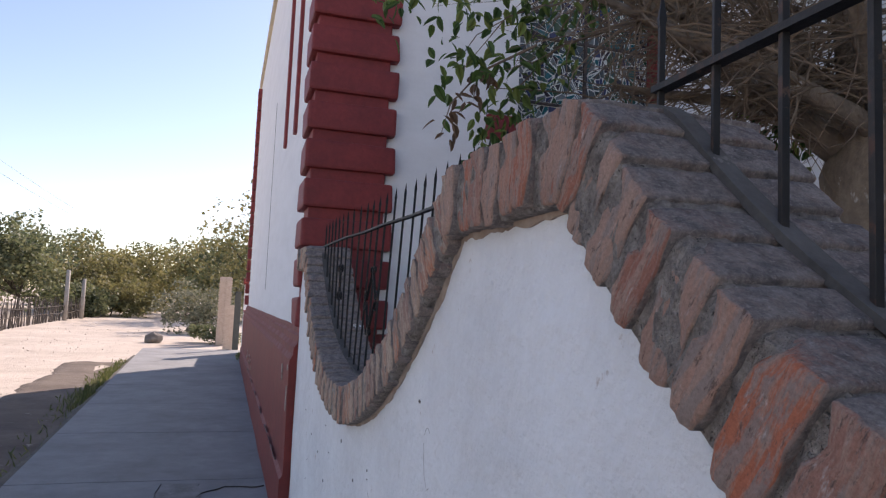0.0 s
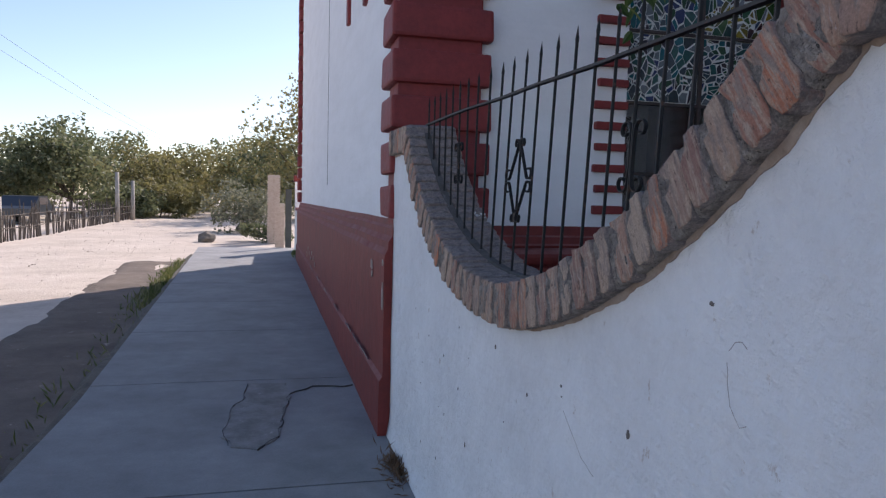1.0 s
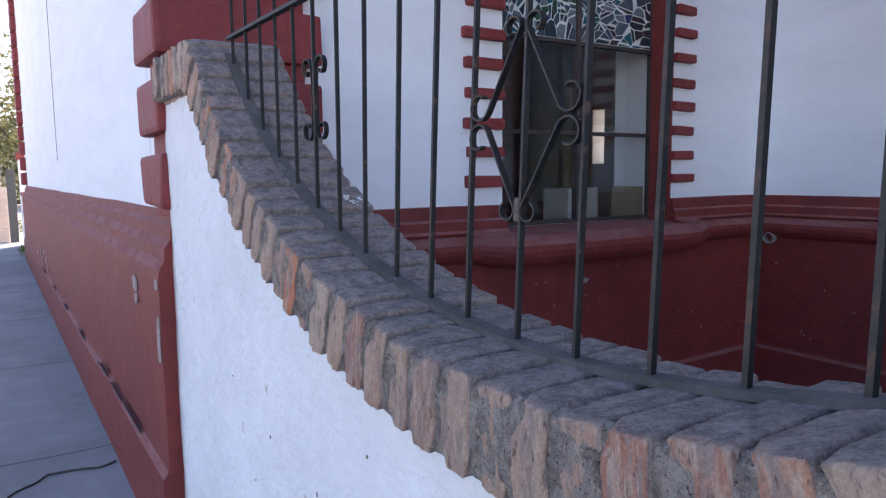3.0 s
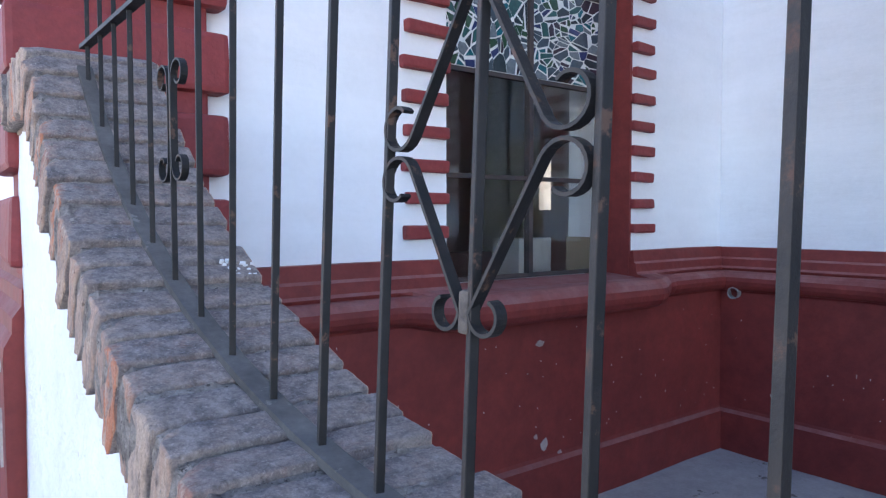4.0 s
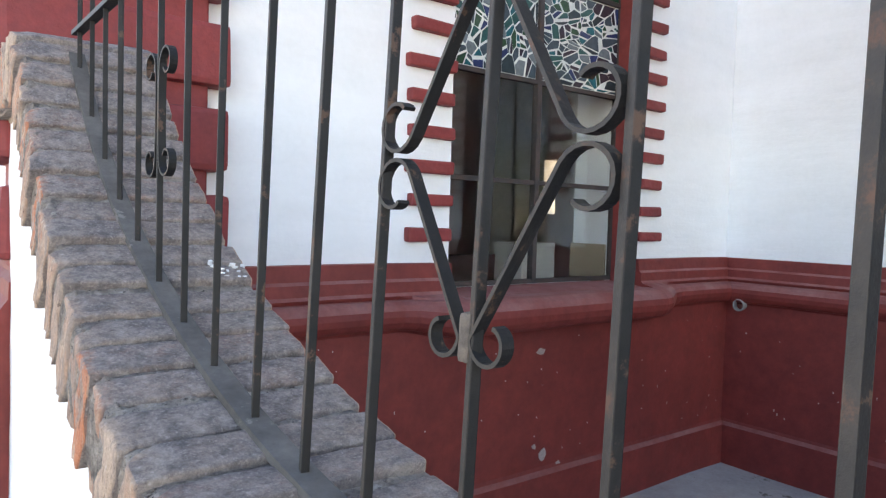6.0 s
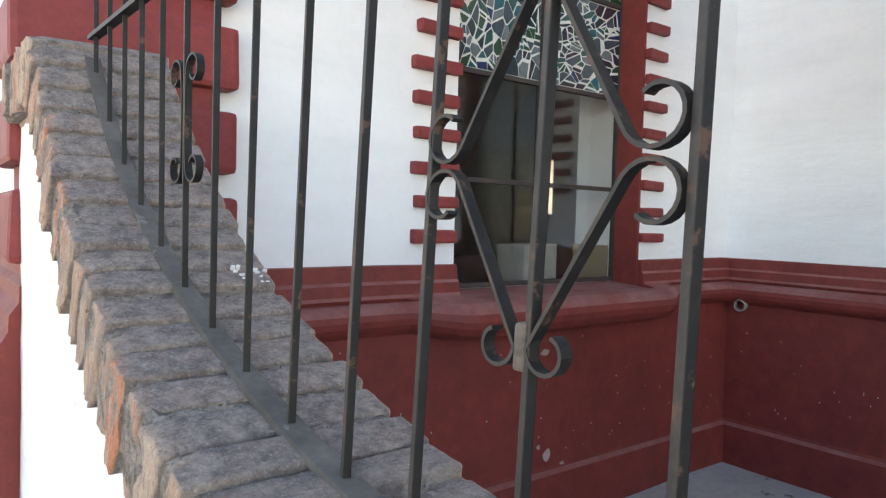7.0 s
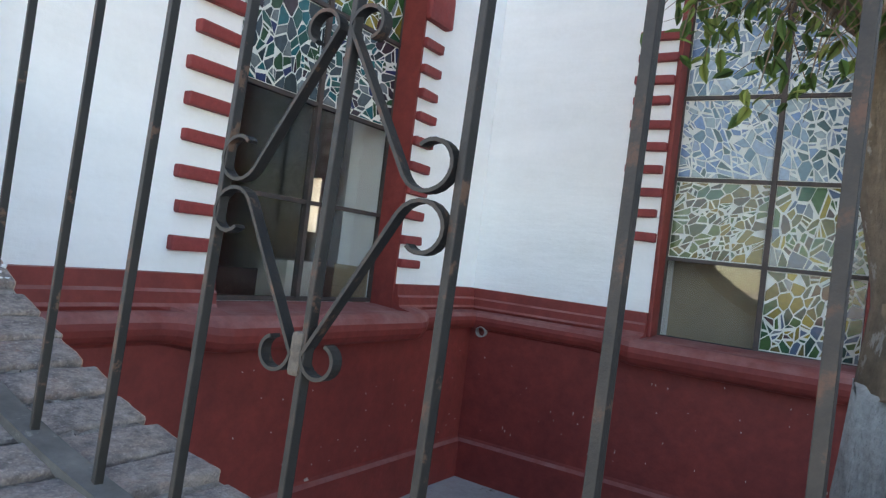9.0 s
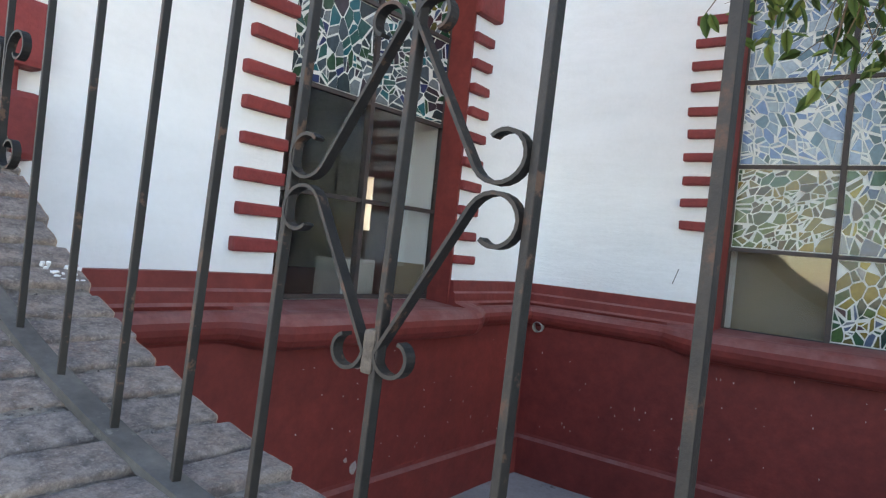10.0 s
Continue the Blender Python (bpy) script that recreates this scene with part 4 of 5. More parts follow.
for yy, zz, w, h in spots:
    x_here = 0.006 * noise.noise(Vector((0, yy, zz)) * 2.1) + 0.003 * noise.noise(Vector((0, yy, zz)) * 6.5)
    flake("spot", wall, (x_here, yy, zz), (0, 1, 0), (0, 0, 1), (-1, 0, 0), w, h, M_SPOT, int(yy * 1000))

M_SCRATCH = surface("pencil_scratch", (0.36, 0.33, 0.31), (0.5, 0.46, 0.43), 0.9, 30, 90, 0.2)
for line in ([(2.402, 1.281), (2.386, 1.297), (2.37, 1.302), (2.354, 1.291)], [(2.404, 1.262), (2.403, 1.23), (2.393, 1.19), (2.366, 1.16), (2.347, 1.171)],
             [(2.62, 0.86), (2.56, 0.80), (2.49, 0.76), (2.43, 0.735)], [(3.05, 0.98), (2.93, 0.90), (2.84, 0.875)]):
    bm = bmesh.new()
    pts = []
    for (y0, z0), (y1, z1) in zip(line, line[1:]):
        for k in range(5):
            y, z = y0 + (y1 - y0) * k / 5, z0 + (z1 - z0) * k / 5
            p = Vector((0, y, z))
            x = 0.006 * noise.noise(p * 2.1) + 0.003 * noise.noise(p * 6.5)
            pts.append((x, y + 0.003 * noise.noise(p * 40), z + 0.003 * noise.noise(p * 45)))
    tube_into(bm, pts, [0.0009 + 0.0005 * noise.noise(Vector((i, 0, 3))) for i in range(len(pts))], 5)
    part("scratch", bm, M_SCRATCH, wall)

# mortar bed under and between the coping bricks
bm = bmesh.new()
loops = []
n_bed = 2200
for i in range(n_bed + 1):
    y = Y_START + (Y_END - Y_START) * i / n_bed
    nrm = Vector((0, -slope(y), 1)).normalized()
    p = Vector((0, y, soft_scallop(y)))
    ring = []
    outline = [(-0.026, -0.141), (-0.034, -0.132), (-0.037, -0.11), (-0.0375, -0.085), (-0.0375, -0.06), (-0.037, -0.035), (-0.033, -0.013), (-0.022, -0.006)] + [(-0.012 + 0.0114 * k, -0.0075) for k in range(22)] + [(0.236, -0.012), (0.238, -0.08), (0.236, -0.141)]
    for x, h in outline:
        q = p + nrm * h + Vector((x, 0, 0))
        e = 0.004 * noise.noise(q * 30) + 0.005 * noise.noise(q * 85) + 0.004 * noise.noise(q * 190)
        q += nrm * (e * 0.7 if h > -0.02 else 0) + Vector(((-e * 0.55 if x < 0 else 0), 0, 0))
        ring.append(q)
    loops.append(ring)
sweep_into(bm, loops)
part("mortar_bed", bm, M_MORTAR, wall)


def brick_mesh(seed, material):
    """A worn brick on edge: length along x, thickness along y, height along z; origin at the middle of its top."""
    rnd = random.Random(seed)
    lx, ly, lz = 0.283 + rnd.uniform(-0.008, 0.008), 0.061 + rnd.uniform(-0.008, 0.006), 0.142 + rnd.uniform(-0.005, 0.005)
    bm = bmesh.new()
    bmesh.ops.create_cube(bm, size=1.0)
    steps = (16, 6, 9)
    for axis, n in enumerate(steps):
        edges = [e for e in bm.edges if abs((e.verts[0].co - e.verts[1].co)[axis]) > 0.5]
        bmesh.ops.subdivide_edges(bm, edges=edges, cuts=n - 1, use_grid_fill=True)
    r = 0.004
    flare = rnd.uniform(-0.1, 0.1)
    notch = rnd.uniform(-0.04, 0.0)
    for v in bm.verts:
        u = []
        for c, size, n in zip(v.co, (lx, ly, lz), steps):
            # the outer rows of points sit close to the edges, so that faces stay flat and corners tight
            u.append(math.copysign(0.5 - r / size, c) if abs(abs(c) - (0.5 - 1 / n)) < 0.01 else c)
        p = Vector((u[0] * lx, u[1] * ly, u[2] * lz))
        inner = Vector((max(-lx / 2 + r, min(lx / 2 - r, p.x)), max(-ly / 2 + r, min(ly / 2 - r, p.y)), max(-lz / 2 + r, min(lz / 2 - r, p.z))))
        d = p - inner
        if d.length > 1e-6:
            p = inner + d.normalized() * min(d.length, r)
        front = p.x < -lx / 2 + 0.03
        # worn round lower end, sides not quite parallel
        low = min(max((-lz / 2 + 0.02 - p.z) / 0.02, 0), 1)
        p.y *= (1 - 0.45 * low * low) * (1 + flare * p.x / lx)
        q = p * 14 + Vector((seed * 3.1, seed * 1.7, 0))
        p += Vector((noise.noise(q), noise.noise(q + Vector((9, 0, 0))) * 0.5, noise.noise(q + Vector((0, 9, 0))) * 0.3)) * 0.0042
        # ridges down the front face, pits on top
        ridge = noise.noise(Vector((p.y * 150 + seed * 5.1, seed, p.z * 16)))
        if front:
            p.x += 0.005 * ridge + 0.0035 * noise.noise(p * 110 + Vector((seed, 0, 0)))
        q = p * 120 + Vector((seed * 2.3, 0, seed))
        p += Vector((noise.noise(q) * 0.5, noise.noise(q + Vector((4, 0, 0))), noise.noise(q + Vector((0, 4, 0))) * 0.5)) * 0.0022
        wear = min(max((-0.115 - p.x) / 0.025, 0), 1)
        if p.z > 0:
            p.z -= 0.004 * wear * wear * p.z / (lz / 2) * (1 + 0.8 * noise.noise(Vector((p.y * 40, seed * 1.3, 0))))
        chip = max(0.0, 1 - ((p.x + lx / 2) ** 2 + (p.y - ly * 0.5) ** 2 + (p.z - lz / 2 - notch) ** 2) / 0.0007)
        p += Vector((0.012, -0.006, -0.008)) * chip
        v.co = p - Vector((0, 0, lz / 2))
    me = bpy.data.meshes.new("brick")
    bm.to_mesh(me)
    bm.free()
    me.materials.append(material)
    me.polygons.foreach_set("use_smooth", [True] * len(me.polygons))
    return me


# ---- iron fence panels over the dips ----
BAR = 0.0088


BAR_Y = [5.045, 4.93, 4.82, 4.71, 4.595, 4.48, 4.368, 4.254, 4.13, 4.012, 3.901, 3.776, 3.656, 3.536] + [3.416 - 0.1205 * k for k in range(10)]


def fence_x(y):
    """The panel stands slightly askew on the wall."""
    return 0.0705 + 0.0295 * (5.09 - y) + 0.06 * max(0.0, 3.68 - y) * (y > 3.3) + 0.0228 * (y <= 3.3) if y > 2.0 else 0.098


def leaning(bm):
    """The middle of the panel over the near dip leans towards the courtyard."""
    for v in bm.verts:
        if v.co.y > 2.0:
            t = min(max((4.5 - v.co.y) / 0.6, 0), 1)
            v.co.x += 0.045 * max(0.0, v.co.z - 1.27) * t * t * (3 - 2 * t)
    return bm


def bar_bm(y, z0, z1, tip=0.055):
    bm = bmesh.new()
    h = BAR / 2
    fx = fence_x(y)
    box_into(bm, fx - h, fx + h, y - h, y + h, z0, z1 - tip, 0.0012)
    base = [bm.verts.new((fx + a * h, y + b * h, z1 - tip)) for a, b in ((-1, -1), (1, -1), (1, 1), (-1, 1))]
    mid = [bm.verts.new((fx + a * h * 1.25, y + b * h * 1.0, z1 - tip * 0.8)) for a, b in ((-1, -1), (1, -1), (1, 1), (-1, 1))]
    apex = bm.verts.new((fx, y, z1))
    for k in range(4):
        bm.faces.new((base[k], base[(k + 1) % 4], mid[(k + 1) % 4], mid[k]))
        bm.faces.new((mid[k], mid[(k + 1) % 4], apex))
    bmesh.ops.rotate(bm, cent=(fx, y, 0), matrix=Matrix.Rotation(radians(-14 + 5 * math.sin(y * 41)), 3, "Z"), verts=bm.verts[:])
    return leaning(recalc(bm))


def strip_bm(points, width=0.011, thick=0.0032):
    """A flat iron strip bent along points (y, z), its width across the fence."""
    bm = bmesh.new()
    loops = []
    for i, (y, z) in enumerate(points):
        y0, z0 = points[max(i - 1, 0)]
        y1, z1 = points[min(i + 1, len(points) - 1)]
        d = math.hypot(y1 - y0, z1 - z0) or 1
        ny_, nz_ = -(z1 - z0) / d * thick / 2, (y1 - y0) / d * thick / 2
        fx = fence_x(y)
        loops.append([(fx - width / 2, y + ny_, z + nz_), (fx + width / 2, y + ny_, z + nz_), (fx + width / 2, y - ny_, z - nz_), (fx - width / 2, y - ny_, z - nz_)])
    return leaning(sweep_into(bm, loops))


def arc(cy, cz, r0, r1, a0, a1, n=14):
    return [(cy + (r0 + (r1 - r0) * i / n) * math.cos(radians(a0 + (a1 - a0) * i / n)), cz + (r0 + (r1 - r0) * i / n) * math.sin(radians(a0 + (a1 - a0) * i / n))) for i in range(n + 1)]


M_COBWEB = surface("dusty_cobweb", (0.15, 0.122, 0.098), (0.065, 0.054, 0.046), 0.95, 60, 300, 0.8, 0.002)


def diamond(y, z, parent):
    y += 0.007
    half = arc(0.025, -0.134, 0.011, 0.019, 70, -180, 16) + arc(0.1, -0.026, 0.0245, 0.015, 150, -130, 16)
    for sy in (1, -1):
        for sz in (1, -1):
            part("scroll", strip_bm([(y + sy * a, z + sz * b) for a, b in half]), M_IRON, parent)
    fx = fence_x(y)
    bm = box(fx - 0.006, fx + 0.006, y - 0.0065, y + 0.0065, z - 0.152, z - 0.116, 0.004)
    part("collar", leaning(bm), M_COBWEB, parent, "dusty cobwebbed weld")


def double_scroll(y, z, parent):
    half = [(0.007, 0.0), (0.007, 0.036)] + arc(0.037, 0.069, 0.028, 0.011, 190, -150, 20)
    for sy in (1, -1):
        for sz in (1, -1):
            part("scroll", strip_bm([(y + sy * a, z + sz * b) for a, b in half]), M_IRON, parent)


def fence_panel(y_hi, n_bars, y_lo_end, y_hi_end, rail_z, ornaments):
    fence = thing("iron_fence", "black wrought-iron fence panel with spear tips in a scalloped wall", "fence", "fence panels")
    bm = bmesh.new()
    loops = []
    for i in range(41):
        y = y_lo_end + (y_hi_end - y_lo_end) * i / 40
        fx = fence_x(y)
        loops.append([(fx - 0.01, y, rail_z - 0.0045), (fx + 0.01, y, rail_z - 0.0045), (fx + 0.01, y, rail_z + 0.0045), (fx - 0.01, y, rail_z + 0.0045)])
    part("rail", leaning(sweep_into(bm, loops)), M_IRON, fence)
    bm = bmesh.new()
    loops = []
    for i in range(101):
        y = y_lo_end + (y_hi_end - y_lo_end) * i / 100
        nrm = Vector((0, -slope(y), 1)).normalized()
        fx = fence_x(y)
        p = Vector((fx, y, soft_scallop(y)))
        a, b = p + nrm * 0.009, p - nrm * 0.002
        loops.append([(fx - 0.015, a.y, a.z), (fx + 0.015, a.y, a.z), (fx + 0.015, b.y, b.z), (fx - 0.015, b.y, b.z)])
    part("base_plate", sweep_into(bm, loops), M_PLATE, fence)
    for k in range(n_bars):
        y = BAR_Y[k] + (y_hi - BAR_Y[0])
        z0 = soft_scallop(y) + 0.002
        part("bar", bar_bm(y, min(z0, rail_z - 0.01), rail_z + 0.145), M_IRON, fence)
        if k in ornaments:
            ornaments[k](y, fence)
    return fence


fence_panel(5.045, 23, 2.24, 5.08, 1.923, {5: lambda y, p: double_scroll(y, 1.691, p), 11: lambda y, p: diamond(y, 1.597, p), 17: lambda y, p: double_scroll(y, 1.645, p)})
fence_panel(1.615, 24, -1.19, 1.625, 1.905, {6: lambda y, p: double_scroll(y, 1.68, p), 12: lambda y, p: diamond(y, 1.583, p), 18: lambda y, p: double_scroll(y, 1.635, p)})


# ---- plants ----
def leaf_into(verts, faces, p, size, rnd, droop=0.0, slim=0.42):
    """A pointed leaf of two halves folded along its rib."""
    d = Vector((rnd.gauss(0, 1), rnd.gauss(0, 1), rnd.gauss(0, 0.8) - droop)).normalized()
    s = d.cross(Vector((rnd.gauss(0, 1), rnd.gauss(0, 1), rnd.gauss(0, 1)))).normalized()
    n = d.cross(s)
    i = len(verts)
    verts.extend([p, p + d * size * 0.5 + s * size * slim * 0.5 + n * size * 0.1, p + d * size, p + d * size * 0.5 - s * size * slim * 0.5 + n * size * 0.1])
    faces.extend([(i, i + 1, i + 2), (i, i + 2, i + 3)])


def from_lists(name, verts, faces, mat, parent, label="", kind=""):
    me = bpy.data.meshes.new(name)
    me.from_pydata([tuple(v) for v in verts], [], faces)
    me.materials.append(mat)
    ob = new(name, me)
    ob.parent = parent
    if label:
        ob["label"] = label
    if kind:
        ob["kind"] = kind
    return ob


def clamp_gauss(rnd, s):
    return max(-1.5 * s, min(1.5 * s, rnd.gauss(0, s)))


def far_tree(name, label, x, y, height, width, mat, seed, leaf=0.2, count=3000, trunk=True, category="tree"):
    """A desert tree: forked tapered trunk, limbs, and an uneven crown of small leaf sprays."""
    rnd = random.Random(seed)
    tree = thing(name, label, category, "roadside trees", at=(x, y, -0.2))
    bm = bmesh.new()
    centres = []
    for k in range(rnd.randint(15, 20)):
        a, rr = rnd.uniform(0, 2 * math.pi), width * 0.5 * math.sqrt(rnd.uniform(0.02, 0.85))
        zc = height * rnd.uniform(0.2, 0.86) * (1 - 0.3 * (rr / (width * 0.5)) ** 2)
        centres.append((Vector((math.cos(a) * rr, math.sin(a) * rr, zc)), width * rnd.uniform(0.17, 0.28), height * rnd.uniform(0.11, 0.2)))
    fork = Vector((rnd.uniform(-0.2, 0.2), rnd.uniform(-0.2, 0.2), height * 0.2))
    r0 = 0.017 * height
    tube_into(bm, [(0, 0, -0.1), fork * 0.5 + Vector((0.05, 0, 0)), fork], [r0, r0 * 0.85, r0 * 0.75], 7)
    for c, _, _ in centres:
        midp = fork.lerp(c, 0.5) + Vector((rnd.uniform(-0.3, 0.3), rnd.uniform(-0.3, 0.3), rnd.uniform(0, 0.3)))
        tube_into(bm, [fork, midp, c], [r0 * 0.5, r0 * 0.32, r0 * 0.1], 5)
    part("trunk", bm, M_STICK, tree, smooth=True)
    verts, faces = [], []
    for c, rw, rh in centres:
        sprays = [c + Vector((clamp_gauss(rnd, 0.55) * rw, clamp_gauss(rnd, 0.55) * rw, clamp_gauss(rnd, 0.6) * rh)) for _ in range(26)]
        for s in sprays:
            for _ in range(max(4, count // (len(centres) * 26) + 3)):
                p = s + Vector((clamp_gauss(rnd, 0.17) * rw, clamp_gauss(rnd, 0.17) * rw, clamp_gauss(rnd, 0.2) * rh))
                leaf_into(verts, faces, p, leaf * rnd.uniform(0.9, 2.0), rnd, 0.2, 0.6)
    from_lists("crown", verts, faces, mat, tree)
    return tree


far_tree("mesquite_tree", "rust-leaved small tree beside a pink house", -20.5, 44, 4.6, 6, M_ORANGELEAF, 1)
far_tree("mesquite_tree", "dusty green mesquite tree behind a stick fence", -17.5, 50, 6.2, 8.5, M_MESQUITE, 2, count=4200)
far_tree("mesquite_tree", "dusty green mesquite tree behind a stick fence", -13.2, 49, 6.0, 7.5, M_MESQUITE, 3, count=4200)
far_tree("mesquite_tree", "tall green mesquite tree rising over its neighbours", -15.5, 66, 8.4, 8.5, M_MESQUITE, 4, 0.24, 4200)
far_tree("mesquite_tree", "yellowing mesquite tree at the bend of the road", -10.8, 60, 6.0, 7, M_OLIVE, 5, count=3600)
far_tree("mesquite_tree", "yellowing mesquite tree at the bend of the road", -9.5, 74, 7.0, 9, M_OLIVE, 6, 0.25, 3600)
far_tree("mesquite_tree", "wide dusty mesquite tree at the end of the road", -3.0, 82, 9.5, 12, M_MESQUITE, 7, 0.27, 4500)
far_tree("mesquite_tree", "wide dusty mesquite tree at the end of the road", 0.5, 58, 8.0, 9, M_MESQUITE, 8, 0.22, 4500)
far_tree("mesquite_tree", "tall olive mesquite tree beyond the church", 1.6, 52, 10.5, 8, M_OLIVE, 9, 0.2, 4200)
far_tree("mesquite_tree", "olive mesquite tree beyond the church", -2.4, 66, 7.6, 8, M_OLIVE, 10, 0.22, 3600)
far_tree("mesquite_tree", "dusty mesquite tree far down the road", -24, 70, 7.5, 12, M_MESQUITE, 11, 0.27, 3600)
far_tree("mesquite_tree", "dusty mesquite tree far down the road", -16, 90, 9, 14, M_MESQUITE, 12, 0.3, 3600)
far_tree("mesquite_tree", "dusty mesquite tree far down the road", 4, 100, 11, 15, M_MESQUITE, 13, 0.32, 3600)
far_tree("shrub", "low yellow-green thicket beside the dirt road", -8.8, 55, 3.2, 5.0, M_OLIVE, 21, 0.16, 3000, category="bush")
far_tree("shrub", "low green thicket beside the dirt road", -10.6, 53, 2.8, 4.5, M_MESQUITE, 22, 0.16, 3000, category="bush")
far_tree("shrub", "low yellow-green thicket beside the dirt road", -7.4, 58, 3.0, 3.6, M_OLIVE, 23, 0.16, 2600, category="bush")
far_tree("shrub", "airy grey-green desert shrub at the roadside", -1.9, 35, 2.9, 3.4, M_GREYLEAF, 24, 0.10, 2400, category="bush")
far_tree("shrub", "low green weed shrub by a brick pillar", -1.0, 28.5, 0.8, 1.6, M_MESQUITE, 25, 0.08, 900, category="bush")

# distant belt of scrub that closes the horizon
rnd = random.Random(77)
verts, faces = [], []
for k in range(150):
    a = rnd.uniform(-1.35, 1.35)
    d = rnd.uniform(110, 190)
    cx, cy, s = math.sin(a) * d, math.cos(a) * d, rnd.uniform(2.5, 5)
    for _ in range(110):
        leaf_into(verts, faces, Vector((cx + rnd.gauss(0, s * 0.8), cy + rnd.gauss(0, s * 0.8), abs(rnd.gauss(0, s * 0.62)) - 0.2)), rnd.uniform(0.5, 1.1), rnd, 0, 0.7)
me = bpy.data.meshes.new("far_scrub")
me.from_pydata([tuple(v) for v in verts], [], faces)
me.materials.append(M_MESQUITE)
tagged(new("far_scrub", me), "distant dusty green scrub along the horizon", "scrub", kind="stuff")

# kerb grass and weeds
rnd = random.Random(5)
verts, faces = [], []
for k in range(1900):
    y = rnd.choice([rnd.uniform(11.5, 20), rnd.uniform(13, 18), rnd.uniform(13, 18), rnd.uniform(12, 20), rnd.uniform(4, 20)])
    x = -2.36 + rnd.gauss(0, 0.12) + kerb_shift(y)
    leaf_into(verts, faces, Vector((x, y, -0.2)), rnd.uniform(0.05, 0.16), rnd, -1.6, 0.12)
for k in range(500):
    leaf_into(verts, faces, Vector((-0.06 + rnd.gauss(0, 0.07), rnd.uniform(18.7, 20.4), -0.0)), rnd.uniform(0.05, 0.16), rnd, -1.2, 0.3)
verts2, faces2 = [], []
for k in range(260):
    leaf_into(verts2, faces2, Vector((-0.05 + rnd.gauss(0, 0.035), 5.12 + rnd.gauss(0, 0.12), 0.0)), rnd.uniform(0.03, 0.09), rnd, -0.8, 0.1)
me = bpy.data.meshes.new("dry_tuft")
me.from_pydata([tuple(v) for v in verts2], [], faces2)
me.materials.append(M_DRYLEAF)
tagged(new("dry_tuft", me), "dry brown weed tuft at the foot of the wall", "weeds", kind="stuff")
me = bpy.data.meshes.new("weeds")
me.from_pydata([tuple(v) for v in verts], [], faces)
me.materials.append(M_GRASS)
tagged(new("weeds", me), "dry green weeds growing along the kerb", "weeds", kind="stuff")

# the courtyard ficus
tree = thing("ficus_tree", "old grey-barked tree with a limewashed trunk and bare twigs", "tree", at=(0, 0, 0))
TX, TY = 2.445, 3.265
bm = bmesh.new()
tube_into(bm, [(TX + 0.0, TY + 0.0, 0.05), (TX - 0.02, TY + 0.01, 0.35), (TX, TY, 0.62), (TX + 0.02, TY - 0.01, 0.9), (TX, TY, 1.28)], [0.235, 0.20, 0.21, 0.19, 0.201], 26, 0.5, 3)
for v in bm.verts:
    if v.co.z > 1.2:
        v.co.z += 0.1 * noise.noise(v.co * 7)
part("trunk_base", bm, M_LIME_BARK, tree, "limewashed flaking lower trunk", smooth=True)
bm = bmesh.new()
tube_into(bm, [(TX, TY, 1.26), (TX + 0.01, TY, 1.6), (TX - 0.01, TY + 0.02, 1.95), (TX, TY + 0.01, 2.3), (TX + 0.02, TY + 0.02, 2.5)], [0.195, 0.19, 0.205, 0.235, 0.2], 22, 0.45, 8)
part("trunk", bm, M_BARK, tree, smooth=True)
rnd = random.Random(31)
limbs = [((-0.05, 0.1, 2.2), (-0.7, 0.25, 2.75), (-1.35, 0.35, 3.25), 0.06), ((0.0, 0.1, 2.35), (-0.45, 0.8, 3.1), (-0.6, 1.3, 4.2), 0.07), ((0.05, 0.0, 2.4), (0.35, 0.35, 3.3), (0.5, 0.9, 4.6), 0.09),
         ((0.0, -0.1, 2.3), (-0.2, -0.75, 2.9), (-0.4, -1.3, 3.9), 0.07), ((0.1, 0, 2.4), (0.6, -0.3, 3.2), (1.0, -0.8, 4.4), 0.08), ((-0.05, 0, 2.4), (-0.25, 0.1, 3.2), (-0.5, 0.0, 4.6), 0.08),
         ((-0.08, 0.05, 1.95), (-0.55, 0.35, 2.45), (-1.1, 0.6, 2.75), 0.045), ((-0.05, -0.1, 2.1), (-0.8, -0.1, 2.5), (-1.5, 0.1, 2.95), 0.05),
         ((-0.05, 0.0, 2.3), (-0.5, 0.3, 3.0), (-1.0, 0.9, 3.7), 0.05), ((-0.1, 0.1, 2.2), (-0.5, 0.1, 2.9), (-0.8, 0.2, 3.8), 0.06), ((0.0, 0.1, 2.3), (-0.1, 0.5, 3.1), (0.1, 1.2, 4.0), 0.06), ((0.0, 0.0, 2.0), (-0.35, -0.3, 2.6), (-0.6, -0.2, 3.6), 0.055),
         ((0.1, 0.1, 2.2), (0.2, 0.6, 2.8), (0.5, 1.0, 3.6), 0.06), ((-0.1, 0.0, 2.1), (-0.4, 0.2, 2.7), (-0.35, 0.6, 3.6), 0.05), ((-0.12, 0.12, 2.1), (-0.3, 0.45, 2.8), (-0.5, 0.95, 3.6), 0.085), ((-0.05, 0.15, 2.1), (-0.12, 0.55, 2.9), (-0.3, 1.25, 3.8), 0.075), ((-0.15, 0.05, 2.1), (-0.7, 0.35, 2.9), (-1.0, 0.7, 3.5), 0.06)]
tips = []
